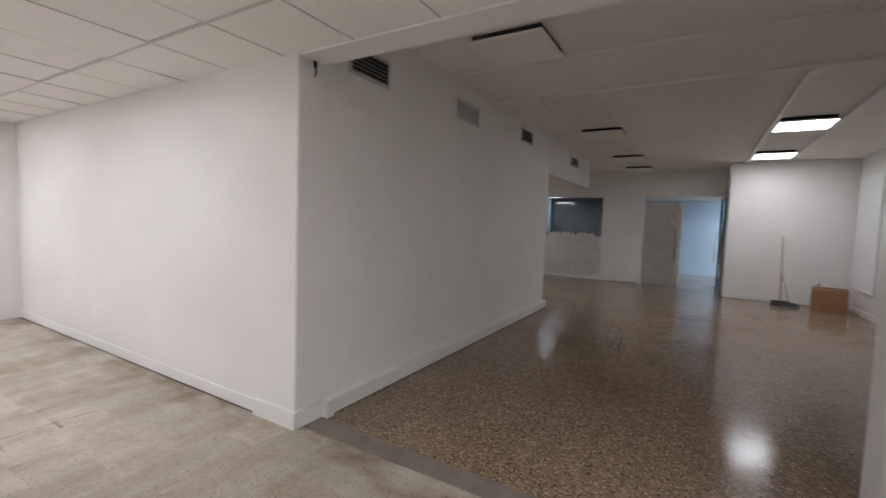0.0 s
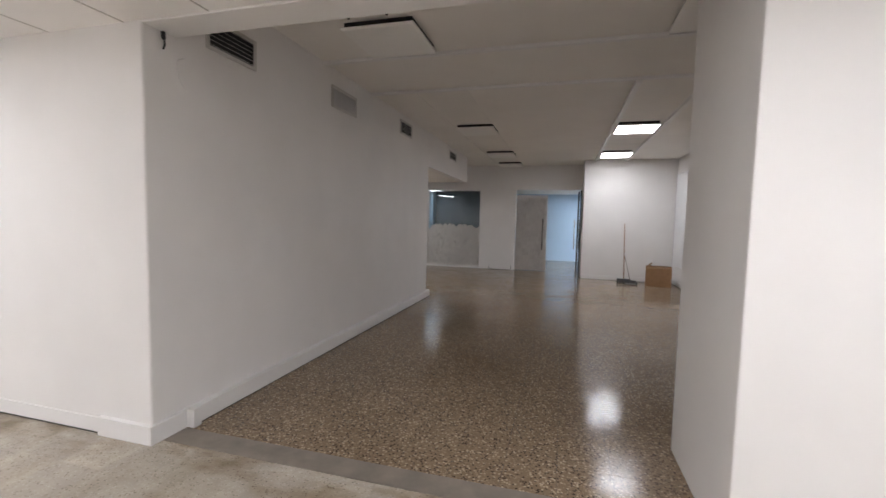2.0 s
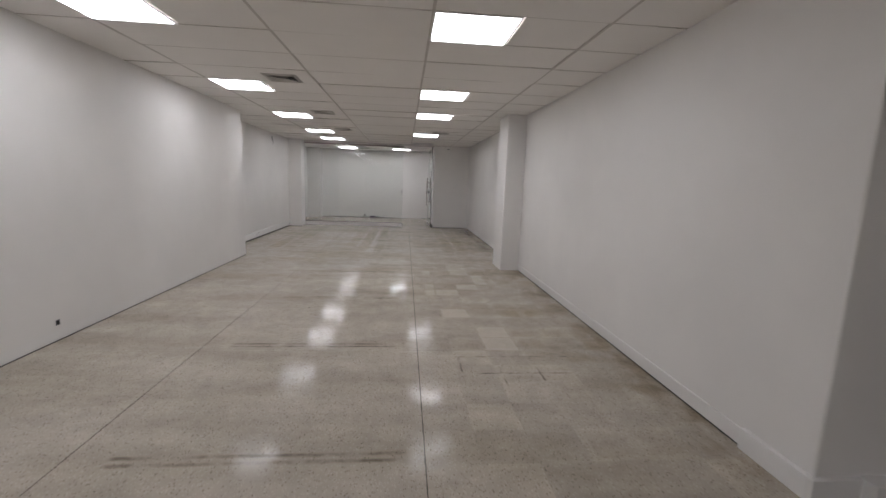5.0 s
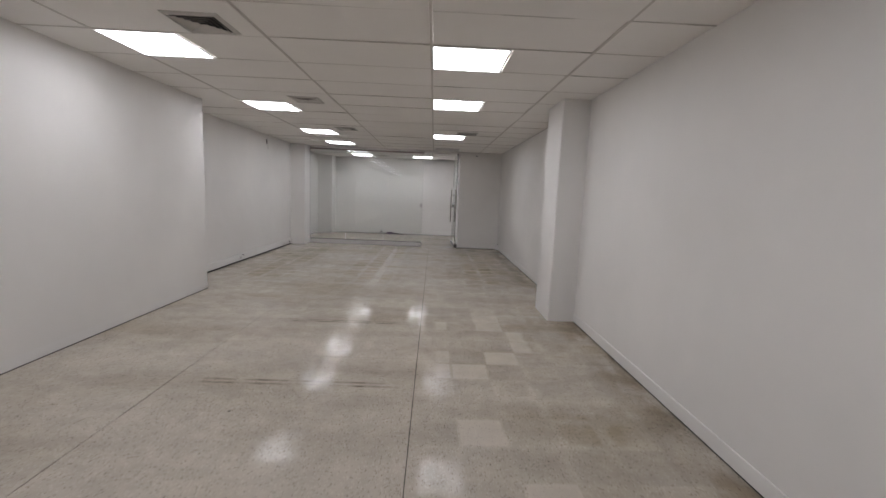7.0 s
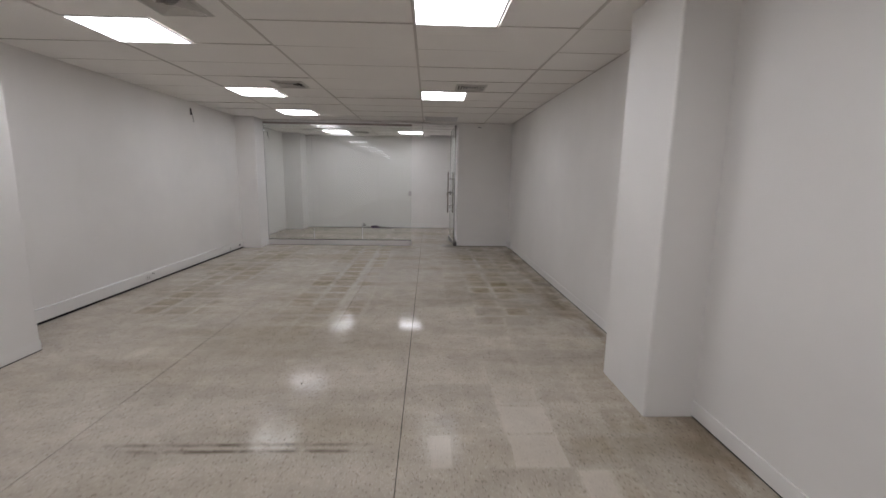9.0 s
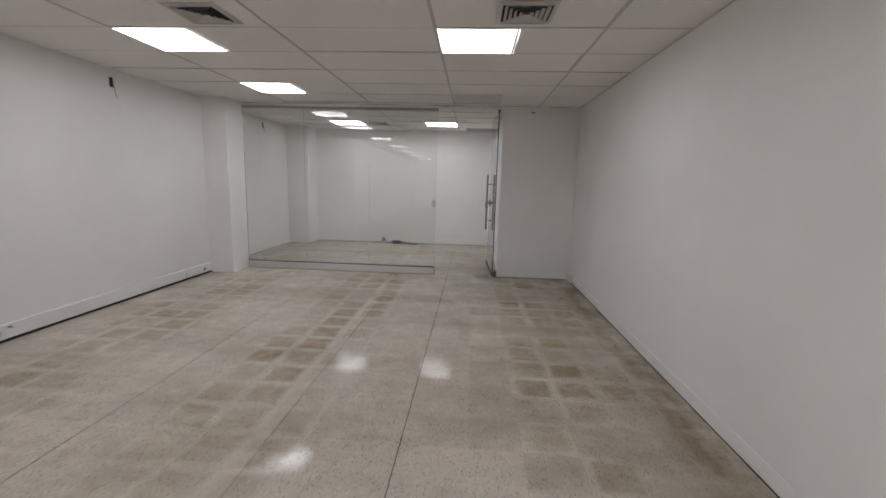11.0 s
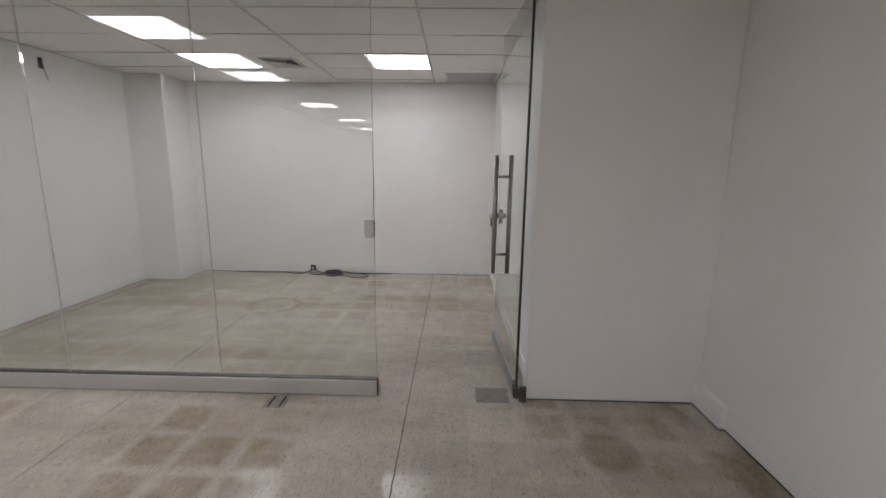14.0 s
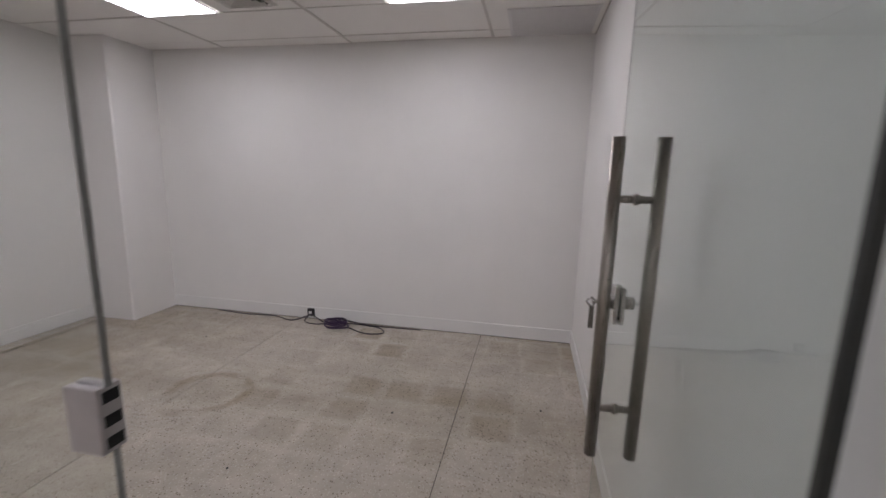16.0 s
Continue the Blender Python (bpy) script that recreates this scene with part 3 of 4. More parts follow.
floor = tagged(new("floor", mesh_of("floor", one((X_BACK - 0.1, X_END + 0.1, Y_LEFT_FAR - 0.3, 1.954, -0.12, -0.003)), GROUT)), "worn pale terrazzo floor with tile ghosts", "floor", kind="structure")
floor_hall = tagged(new("floor_hall", mesh_of("floor_hall", one((-4.65, 4.1, 2.126, Y_FAR + 0.078, -0.12, -0.002)), GROUT)), "polished brown terrazzo floor", "floor", kind="structure")


def slab(x0, x1, y0, y1, z0, jx, jy):
    bm = bmesh.new()
    vs = box(bm, x0 + jx, x1 - jx, y0 + jy, y1 - jy, z0, 0.0)
    for v in vs:
        if v.co.z > z0 + 1e-6:
            v.co.x += 0.001 if v.co.x < (x0 + x1) / 2 else -0.001
            v.co.y += 0.001 if v.co.y < (y0 + y1) / 2 else -0.001
    return bm


XJ = [5.1] + [3.52 - 2.17 * i for i in range(10)] + [X_BACK - 0.1]
YJ = [-3.8, -3.45, -1.67, 0.11, 1.954]
for a, b in zip(XJ, XJ[1:]):
    for c, d in zip(YJ, YJ[1:]):
        part("slab", slab(b, a, c, d, -0.02, 0.0003, 0.0013), FLOOR, floor)

# ---------- trim ----------
def skirting(name, boxes, label, mat=TRIM):
    return solid(name, boxes, mat, label, "baseboard", 0.003)


skirting("baseboard_right", [(-6.46, -1.58, Y_RIGHT - 0.010, Y_RIGHT, 0.010, 0.105)], "white painted baseboard with a dark floor gap")
skirting("baseboard_corner", [(-1.58, X_SIDE + 0.0, Y_RIGHT - 0.03, Y_RIGHT, 0.001, 0.12), (X_SIDE, X_SIDE + 0.028, Y_RIGHT - 0.03, 2.13, 0.001, 0.12)], "thicker white base round the wall corner")
skirting("baseboard_right_far", [(-12.74, -7.08, Y_RIGHT_FAR - 0.005, Y_RIGHT_FAR, 0.010, 0.105), (X_GLASS, -12.74, Y_RIGHT_FAR - 0.040, Y_RIGHT_FAR, 0.010, 0.15)], "white painted baseboard")
skirting("baseboard_pilaster", [(-7.75, -7.08, Y_RIGHT_FAR - 0.05, Y_RIGHT_FAR - 0.0102, 0.004, 0.13)], "thicker white base beside the pilaster")
skirting("baseboard_left_near", [(X_STEP, X_END, Y_LEFT, Y_LEFT + 0.0016, 0.008, 0.09)], "flush white baseboard")
skirting("baseboard_left_far", [(-12.60, X_STEP, Y_LEFT_FAR, Y_LEFT_FAR + 0.03, 0.028, 0.150)], "white board standing proud above a dark gap")
skirting("baseboard_office", [(X_BACK, X_BACK + 0.012, -3.13, Y_OFFICE_RIGHT, 0.006, 0.12), (-15.78, X_GLASS - 0.12, Y_ROOM_LEFT, Y_ROOM_LEFT + 0.012, 0.006, 0.12),
                              (X_BACK + 0.012, X_GLASS - 0.12, Y_OFFICE_RIGHT - 0.012, Y_OFFICE_RIGHT, 0.006, 0.12)], "white office baseboard")
skirting("baseboard_hall", [(X_SIDE, X_SIDE + 0.062, 2.20, Y_SIDE_END + 0.03, 0.008, 0.12), (1.69, 3.788, 11.288, 11.30, 0.006, 0.10), (3.788, 3.80, 2.86, 11.288, 0.006, 0.10)], "white hall baseboard")
# solid black strips draw the shade in the floor gaps
skirting("gap_left_far", [(-12.60, X_STEP, Y_LEFT_FAR, Y_LEFT_FAR + 0.018, 0.0, 0.027)], "dark gap under the raised baseboard", BLACK)
skirting("gap_right", [(-6.46, -1.58, Y_RIGHT - 0.008, Y_RIGHT, 0.0, 0.0097), (-12.74, -7.08, Y_RIGHT_FAR - 0.004, Y_RIGHT_FAR, 0.0, 0.0097), (X_GLASS, -12.74, Y_RIGHT_FAR - 0.037, Y_RIGHT_FAR, 0.0, 0.0097), (X_STEP, X_END, Y_LEFT, Y_LEFT + 0.003, 0.0, 0.0077), (X_GLASS, X_GLASS + 0.006, 0.87, Y_RIGHT_FAR - 0.04, 0.0, 0.0077),
                       (X_BACK, X_BACK + 0.006, -3.13, Y_OFFICE_RIGHT, 0.0, 0.0055), (X_SIDE, X_SIDE + 0.059, 2.20, Y_SIDE_END, 0.0, 0.0077)], "dark gap under the baseboard", BLACK)
skirting("trim_block", [(X_SIDE, X_SIDE + 0.085, 2.13, 2.195, 0.001, 0.125)], "small white plinth block at the hall wall")
skirting("trim_partition", [(X_GLASS, X_GLASS + 0.0025, 0.87, Y_RIGHT_FAR - 0.040, 0.008, 0.10)], "white base of the partition")


# ---------- lamps ----------
def ceiling_light(loc):
    e = thing("ceiling_light", loc, "lit square white LED panel in the ceiling grid", "ceiling light", "LED panels")
    bm = bmesh.new()
    o, i = 0.302, 0.288
    for b in ((-o, o, -o, -i), (-o, o, i, o), (-o, -i, -i, i), (i, o, -i, i)):
        box(bm, b[0], b[1], b[2], b[3], -0.004, 0.016)
    part("frame", bm, FRAME, e)
    part("diffuser", one((-i, i, -i, i, -0.001, 0.012)), LED, e, "glowing white diffuser")
    return e


first = None
spots = [(GX - PITCH * (k + 0.5), 0.445) for k in LIGHTS_R] + [(GX - PITCH * (k + 0.5), -2.055) for k in LIGHTS_L]
spots += [(GXR - 0.305, -0.195), (GXR - 0.305, -2.06)]
for x, y in spots:
    if first is None:
        first = ceiling_light((x, y, H))
    else:
        copy_thing(first, Matrix.Translation((x, y, H)))


def hall_light(loc, lit):
    e = thing("ceiling_light", loc, "lit surface-mounted square LED panel" if lit else "unlit surface-mounted square panel with black sides", "ceiling light", "hall panels")
    part("body", one((-0.290, 0.290, -0.290, 0.290, 0.010, 0.052)), BLACK, e, "black shadow gap body")
    bm = one((-0.31, 0.31, -0.31, 0.31, -0.012, 0.010), 0.004, 1)
    part("frame", bm, FRAME if lit else OFFPANEL, e)
    part("diffuser", one((-0.295, 0.295, -0.295, 0.295, -0.016, -0.0125)), LED_HALL if lit else OFFPANEL, e)
    return e


off = hall_light((-0.26, 3.42, H_HALL - 0.052), False)
for p in ((-0.24, 7.20), (-0.22, 9.95), (-0.22, 11.80), (2.26, 3.42)):
    copy_thing(off, Matrix.Translation((*p, H_HALL - 0.052)))
on = hall_light((2.27, 7.41, H_HALL - 0.052), True)
copy_thing(on, Matrix.Translation((2.28, 10.18, H_HALL - 0.052)))
# out-of-view panel in the recess, added to brighten the far wall
copy_thing(on, Matrix.Translation((-3.2, 8.9, 2.365 - 0.052)))


blue_lamp = thing("ceiling_light", (-3.3, 13.5, 2.40), "lit white panel in the blue room", "ceiling light")
part("frame", one((-0.62, 0.62, -0.16, 0.16, -0.05, 0.0), 0.005), FRAME, blue_lamp)
part("diffuser", one((-0.6, 0.6, -0.14, 0.14, -0.056, -0.0505)), LED_DIM, blue_lamp)
# hidden fill panel, added to brighten the blue room as daylight would
fill_lamp = thing("ceiling_light", (2.9, 14.4, 2.40), "unseen cool fill panel added to light the blue room", "ceiling light")
part("frame", one((-0.16, 0.16, -0.62, 0.62, -0.05, 0.0), 0.005), FRAME, fill_lamp)
part("diffuser", one((-0.14, 0.14, -0.6, 0.6, -0.056, -0.0505)), FILL_COOL, fill_lamp)


# ---------- air outlets ----------
def diffuser_vent(loc, size=0.36):
    """Four-way ceiling diffuser: nested square cones over a dark throat."""
    e = thing("ceiling_vent", loc, "square white four-way air diffuser with dark gaps", "vent", "ceiling diffusers")
    part("throat", one((-size / 2 + 0.02, size / 2 - 0.02, -size / 2 + 0.02, size / 2 - 0.02, -0.001, 0.001)), BLACK, e)

    def ring(r0, r1, z0, z1, t=0.003):
        bm = bmesh.new()
        c = []
        for r, z in ((r0, z0), (r1, z1), (r1, z1 + t), (r0, z0 + t)):
            c.append([bm.verts.new((sx * r, sy * r, z)) for sx, sy in ((-1, -1), (1, -1), (1, 1), (-1, 1))])
        for a, b in zip(c, c[1:] + c[:1]):
            for j in range(4):
                bm.faces.new((a[j], a[(j + 1) % 4], b[(j + 1) % 4], b[j]))
        return bm
    s = size / 2
    part("frame", ring(s + 0.006, s - 0.022, -0.004, -0.016, 0.003), VENT, e)
    for q in range(4):
        r = s - 0.038 - q * 0.032
        part("louvre", ring(r, r - 0.020, -0.0165, -0.0035, 0.0012), VENT, e)
    return e


v0 = None
for x, y in VENTS + [(-15.2, -1.43)]:
    if v0 is None:
        v0 = diffuser_vent((x, y, H))
    else:
        copy_thing(v0, Matrix.Translation((x, y, H)))


def return_grille(loc, sx, sy):
    e = thing("ceiling_grille", loc, "flat grey square return-air grille in the ceiling", "vent")
    bm = bmesh.new()
    for b in ((-sx, sx, -sy, -sy + 0.02), (-sx, sx, sy - 0.02, sy), (-sx, -sx + 0.02, -sy + 0.02, sy - 0.02), (sx - 0.02, sx, -sy + 0.02, sy - 0.02)):
        box(bm, *b, -0.006, 0.012)
    part("frame", bm, VENTGREY, e)
    part("backing", one((-sx + 0.02, sx - 0.02, -sy + 0.02, sy - 0.02, 0.008, 0.012)), VENTGREY, e)
    n = 26
    for i in range(n):
        x = -sx + 0.03 + (2 * sx - 0.06) * i / (n - 1)
        bm = one((-0.011, 0.011, -sy + 0.02, sy - 0.02, -0.001, 0.001))
        bmesh.ops.rotate(bm, verts=bm.verts, matrix=Matrix.Rotation(0.12, 3, "Y"))
        bmesh.ops.translate(bm, verts=bm.verts, vec=(x, 0, 0.0))
        part("slat", bm, VENTGREY, e)
    return e


return_grille((-12.50, 0.48, H), 0.31, 0.31)
return_grille((-15.95, 0.555, H), 0.29, 0.30)


def wall_grille(y0, y1, z0, z1, dark, label):
    e = thing("wall_grille", (X_SIDE, (y0 + y1) / 2, z0), label, "vent", "hall wall grilles")
    w, h = (y1 - y0) / 2, z1 - z0
    bm = bmesh.new()
    for b in ((-w, w, 0, 0.025), (-w, w, h - 0.025, h), (-w, -w + 0.025, 0.025, h - 0.025), (w - 0.025, w, 0.025, h - 0.025)):
        box(bm, 0.0, 0.014, b[0], b[1], b[2], b[3])
    part("frame", bm, VENT, e)
    part("backing", one((0.0005, 0.002, -w + 0.02, w - 0.02, 0.02, h - 0.02)), BLACK if dark else VENTWALL, e)
    n = 6 if dark else 9
    for i in range(n):
        z = 0.035 + (h - 0.07) * i / (n - 1)
        bm = one((-0.009, 0.009, -w + 0.02, w - 0.02, -0.0012, 0.0012))
        bmesh.ops.rotate(bm, verts=bm.verts, matrix=Matrix.Rotation(0.5 if dark else 1.1, 3, "Y"))
        bmesh.ops.translate(bm, verts=bm.verts, vec=(0.009, 0, z))
        part("louvre", bm, VENT if dark else VENTWALL, e)
    return e


wall_grille(2.36, 2.85, 2.55, 2.775, True, "dark louvred air grille high on the wall")
wall_grille(4.0, 4.55, 2.575, 2.80, False, "closed pale grey grille high on the wall")
wall_grille(5.95, 6.45, 2.68, 2.89, True, "dark louvred air grille high on the wall")
wall_grille(8.8, 9.4, 2.70, 2.89, True, "small dark air grille on the header")

# ---------- glass front ----------
front = thing("glass_partition", (0, 0, 0), "frameless clear glass front with a low metal rail", "glass wall")
for y0, y1 in ((-3.06, -2.123), (-2.117, -1.123), (-1.117, -0.102)):
    p = part("pane", one((X_GLASS - 0.015, X_GLASS - 0.005, y0, y1, 0.1205, 2.445)), GLASS, front, "clear glass pane")
    p.visible_shadow = False
part("pane_edge", one((X_GLASS - 0.0152, X_GLASS - 0.0048, -0.1017, -0.1005, 0.121, 2.445)), EDGE, front, "grey-green polished glass edge")
for y in (-2.12, -1.12):
    part("joint", one((X_GLASS - 0.0155, X_GLASS - 0.0045, y - 0.0025, y + 0.0025, 0.121, 2.445)), SILICONE, front, "cloudy silicone joint")
part("side_joint", one((X_GLASS - 0.016, X_GLASS - 0.004, -3.064, -3.0605, 0.121, 2.445)), EDGE, front)
part("bottom_rail", one((X_GLASS - 0.045, X_GLASS + 0.012, -3.064, -0.100, 0.004, 0.110), 0.003), ALU, front, "brushed aluminium kick rail")
part("rail_seal", one((X_GLASS - 0.030, X_GLASS + 0.009, -3.064, -0.101, 0.1103, 0.1203)), RUBBER, front)
part("rail_end", one((X_GLASS - 0.044, X_GLASS + 0.011, -0.0997, -0.0972, 0.006, 0.112), 0.001), RUBBER, front, "dark end cap")
part("rail_foot", one((X_GLASS - 0.04, X_GLASS + 0.006, -3.064, -0.102, 0.0, 0.0038)), RUBBER, front)
part("top_rail", one((X_GLASS - 0.035, X_GLASS + 0.01, -3.064, -0.09, 2.446, 2.482), 0.002), HEADRAIL, front, "dull bronze-grey head rail")
solid("trim_glass_head", [(X_GLASS - 0.12, X_GLASS, -3.065, 0.86, 2.484, H + 0.05)], WALL, "white bulkhead over the glass", "trim", 0.003)
# dark pieces stand for shade in the gap under the ceiling edge
bm = bmesh.new()
rnd = random.Random(41)
y = -3.0
while y < 1.7:
    n = min(1.86, y + rnd.uniform(0.15, 0.9))
    box(bm, X_GLASS + 0.0005, X_GLASS + 0.004, y, n, H - rnd.uniform(0.001, 0.005), H + 0.0004)
    y = n + rnd.uniform(0.05, 0.5)
tagged(new("trim_shadow_gap", mesh_of("trim_shadow_gap", bm, SLIT)), "dark open gap between ceiling and bulkhead", "trim", kind="structure")

strike = thing("strike_box", (X_GLASS - 0.010, -0.131, 1.043), "dull grey lock keeper box clamped on the glass edge", "lock keeper")
part("shell", one((-0.019, -0.0055, -0.029, 0.029, 0.0, 0.103), 0.002, 2), KEEPER, strike)
part("front_shell", one((0.0055, 0.019, -0.029, 0.029, 0.0, 0.103), 0.002, 2), KEEPER, strike)
part("edge_plate", one((-0.0175, 0.0175, 0.0297, 0.0312, 0.002, 0.101), 0.0005), KEEPER, strike, "grey strike plate")
for z in (0.008, 0.042, 0.079):
    part("slot", one((-0.013, 0.013, 0.0313, 0.0320, z, z + 0.018)), BLACK, strike, "black latch slot")

door = thing("glass_door", (X_GLASS - 0.01, 0.80, 0.0), "open frameless glass door with long steel pull bars", "door")
door.rotation_euler = (0, 0, radians(3.4))
leaf = part("pane", one((-0.93, -0.012, -0.005, 0.005, 0.105, 2.44)), GLASS_DOOR, door, "clear greenish glass leaf")
leaf.visible_shadow = False
part("hinge_edge", one((-0.0118, -0.001, -0.0072, 0.0072, 0.02, 2.46)), HINGE, door, "black hinge-side edge")
part("bottom_rail", one((-0.93, -0.05, -0.017, 0.017, 0.012, 0.1045), 0.003), DOORRAIL, door, "dull grey bottom rail")
part("pivot_shoe", one((-0.05, 0.012, -0.017, 0.017, 0.004, 0.075), 0.004), DARKSTEEL, door, "worn steel pivot shoe")
part("pivot_cap", one((-0.07, 0.016, -0.018, 0.018, 2.442, 2.478), 0.003), DARKSTEEL, door)
for s in (-1, 1):
    bm = bmesh.new()
    tube(bm, [(-0.745, s * 0.060, 0.650), (-0.745, s * 0.060, 1.560)], 0.0175, 16)
    bar = part("pull_bar", bm, STEEL, door, "satin steel pull bar")
    for z in (0.80, 1.40):
        bm = bmesh.new()
        tube(bm, [(-0.745, s * 0.0052, z), (-0.745, s * 0.047, z)], 0.0105, 10)
        tube(bm, [(-0.745, s * 0.0052, z), (-0.745, s * 0.011, z)], 0.016, 12)
        part("standoff", bm, STEEL, bar)
bm = one((-0.85, -0.79, -0.020, -0.0055, 1.035, 1.145), 0.003)
part("lock_case", bm, CHROME, door, "chrome lock case")
bm = one((-0.85, -0.79, 0.0055, 0.020, 1.035, 1.145), 0.003)
part("lock_case", bm, CHROME, door, "chrome lock case")
for s in (-1, 1):
    bm = bmesh.new()
    tube(bm, [(-0.82, s * 0.0205, 1.095), (-0.82, s * 0.048, 1.095)], 0.019, 14)
    cyl = part("lock_cylinder", bm, CHROME, door)
bm = bmesh.new()
tube(bm, [(-0.82, -0.049, 1.095), (-0.82, -0.075, 1.095)], 0.006, 8)
tube(bm, curve_pts([(-0.82, -0.075, 1.108), (-0.82, -0.091, 1.095), (-0.82, -0.075, 1.078), (-0.82, -0.069, 1.093), (-0.82, -0.075, 1.108)], 4), 0.003, 6)
box(bm, -0.823, -0.817, -0.082, -0.068, 1.012, 1.078)
part("keys", bm, CHROME, door, "bunch of small keys")

# flat grey piece added to draw a shadowy stain at the doorway
tagged(new("stain_plate", mesh_of("stain_plate", one((X_GLASS - 0.13, X_GLASS + 0.05, 0.54, 0.755, 0.0, 0.004), 0.0015), GREYMAT)), "thin grey plate standing in for a shadowy floor stain", "plate")
fbox = thing("floor_box", (-12.93, -0.715, 0.0), "worn metal floor outlet with two dark slots", "floor outlet")
part("plate", one((-0.07, 0.07, -0.065, 0.065, 0.0, 0.003), 0.001), GREYMAT, fbox)
for y in (-0.042, 0.028):
    part("slot", one((-0.062, 0.062, y, y + 0.014, 0.0031, 0.0040)), BLACK, fbox)
bm = bmesh.new()
box(bm, -13.02, -13.0, 0.815, 0.858, 0.0, 0.10)
box(bm, -13.0, -12.985, 0.83, 0.858, 0.0, 0.045)
soften(bm, 0.002, 1)
tagged(new("door_stop_bracket", mesh_of("door_stop_bracket", bm, DARKSTEEL)), "dark steel pivot bracket at the wall foot", "bracket")


# ---------- small fixtures and loose things ----------
def wall_box(name, m, label, w=0.06, h=0.11, wires=True):
    """Open electrical box with stray wires; local x points out of the wall."""
    e = thing(name, m.translation, label, "electrical box")
    e.matrix_basis = m
    bm = bmesh.new()
    for b in ((-w / 2, -w / 2 + 0.004, 0, h), (w / 2 - 0.004, w / 2, 0, h), (-w / 2, w / 2, 0, 0.004), (-w / 2, w / 2, h - 0.004, h)):
        box(bm, 0.0, 0.006, b[0], b[1], b[2], b[3])
    part("rim", bm, VENTGREY, e)
    part("opening", one((0.0003, 0.0015, -w / 2 + 0.004, w / 2 - 0.004, 0.004, h - 0.004)), BLACK, e)
    if wires:
        bm = bmesh.new()
        tube(bm, curve_pts([(0.004, 0, h * 0.5), (0.02, 0.01, h * 0.2), (0.015, 0.03, -0.05), (0.012, 0.05, -0.10)], 6), 0.003, 6)
        part("wire", bm, CABLE, e)
    return e


wall_box("conduit_box", Matrix.Translation((-11.07, Y_LEFT_FAR, 2.325)) @ pose(0, 0, 0, 0, 0, 90), "open wall box with a loose wire")
wall_box("conduit_box", Matrix.Translation((-14.74, Y_ROOM_LEFT, 2.345)) @ pose(0, 0, 0, 0, 0, 90), "open wall box with a loose wire in the office")
wall_box("outlet_hole", Matrix.Translation((-3.21, Y_LEFT, 0.13)) @ pose(0, 0, 0, 0, 0, 90), "small black hole in the wall near the floor", 0.052, 0.052, False)
base_plate = thing("cable_plate", (-9.66, Y_LEFT_FAR + 0.03, 0.045), "smudged grey cable plate on the raised baseboard", "cable plate")
part("plate", one((-0.06, 0.06, 0.0, 0.004, 0.0, 0.075), 0.0015), VENTGREY, base_plate)
for dx in (-0.022, 0.012):
    part("slot", one((dx, dx + 0.008, 0.0042, 0.005, 0.018, 0.055)), SLIT, base_plate)
bm = bmesh.new()
tube(bm, curve_pts([(-0.085, 0.0, 0.075), (-0.088, 0.012, 0.082), (-0.10, 0.016, 0.078), (-0.108, 0.010, 0.066)], 5), 0.005, 6)
part("wire_end", bm, CABLE, base_plate, "short black wire end")
stub = thing("outlet_hole", (-12.42, Y_LEFT_FAR + 0.03, 0.065), "broken black outlet in the raised baseboard", "socket")
part("hole", one((-0.02, 0.02, 0.0, 0.0025, 0.0, 0.03), 0.001), BLACK, stub)
bm = bmesh.new()
tube(bm, curve_pts([(0.012, 0.0, 0.018), (0.02, 0.018, 0.024), (0.036, 0.022, 0.018), (0.048, 0.016, 0.006)], 5), 0.006, 6)
part("wire_end", bm, CABLE, stub)
tagged(new("trim_joint", mesh_of("trim_joint", one((-12.022, -12.014, Y_LEFT_FAR + 0.03, Y_LEFT_FAR + 0.0312, 0.03, 0.105)), SLIT)), "dark open joint between two baseboard lengths", "trim", kind="structure")

cable = thing("loose_wire", (X_GLASS, 1.25, 2.47), "short wire end hanging below the ceiling", "wire")
bm = bmesh.new()
tube(bm, curve_pts([(0.004, -0.03, 0.05), (0.02, -0.01, 0.01), (0.02, 0.01, -0.03), (0.02, 0.02, 0.0)], 6), 0.006, 6)
part("strand", bm, PLASTIC, cable)
bm = bmesh.new()
tube(bm, [(0.02, 0.012, -0.022), (0.02, 0.016, -0.040)], 0.008, 8)
tube(bm, [(0.02, 0.022, -0.030), (0.022, 0.062, -0.036)], 0.007, 8)
part("connector", bm, RUBBER, cable, "black connector ends")

plug = thing("hanging_plug", (X_SIDE, 2.02, 2.47), "black plug and wires hanging from the ceiling edge", "wire")
bm = bmesh.new()
tube(bm, [(0.02, 0.0, 0.04), (0.025, 0.0, 0.0)], 0.012, 8)
tube(bm, curve_pts([(0.025, 0, 0.0), (0.02, 0.01, -0.03), (0.02, 0.0, -0.06)], 5), 0.005, 6)
part("plug", bm, RUBBER, plug)
bm = bmesh.new()
tube(bm, curve_pts([(0.006, 0.16, -0.06), (0.012, 0.10, -0.10), (0.008, 0.11, -0.18), (0.006, 0.17, -0.26)], 8), 0.0035, 6)
part("wire", bm, PLASTIC, plug)

# office cables on the floor along the back wall
XB = X_BACK + 0.012
sock = thing("wall_socket", (XB, -1.56, 0.035), "black data socket at the baseboard", "socket")
part("plate", one((0.0, 0.022, -0.035, 0.035, 0.0, 0.075), 0.003), RUBBER, sock)
part("port", one((0.0222, 0.024, -0.018, 0.012, 0.02, 0.05)), PLASTIC, sock)
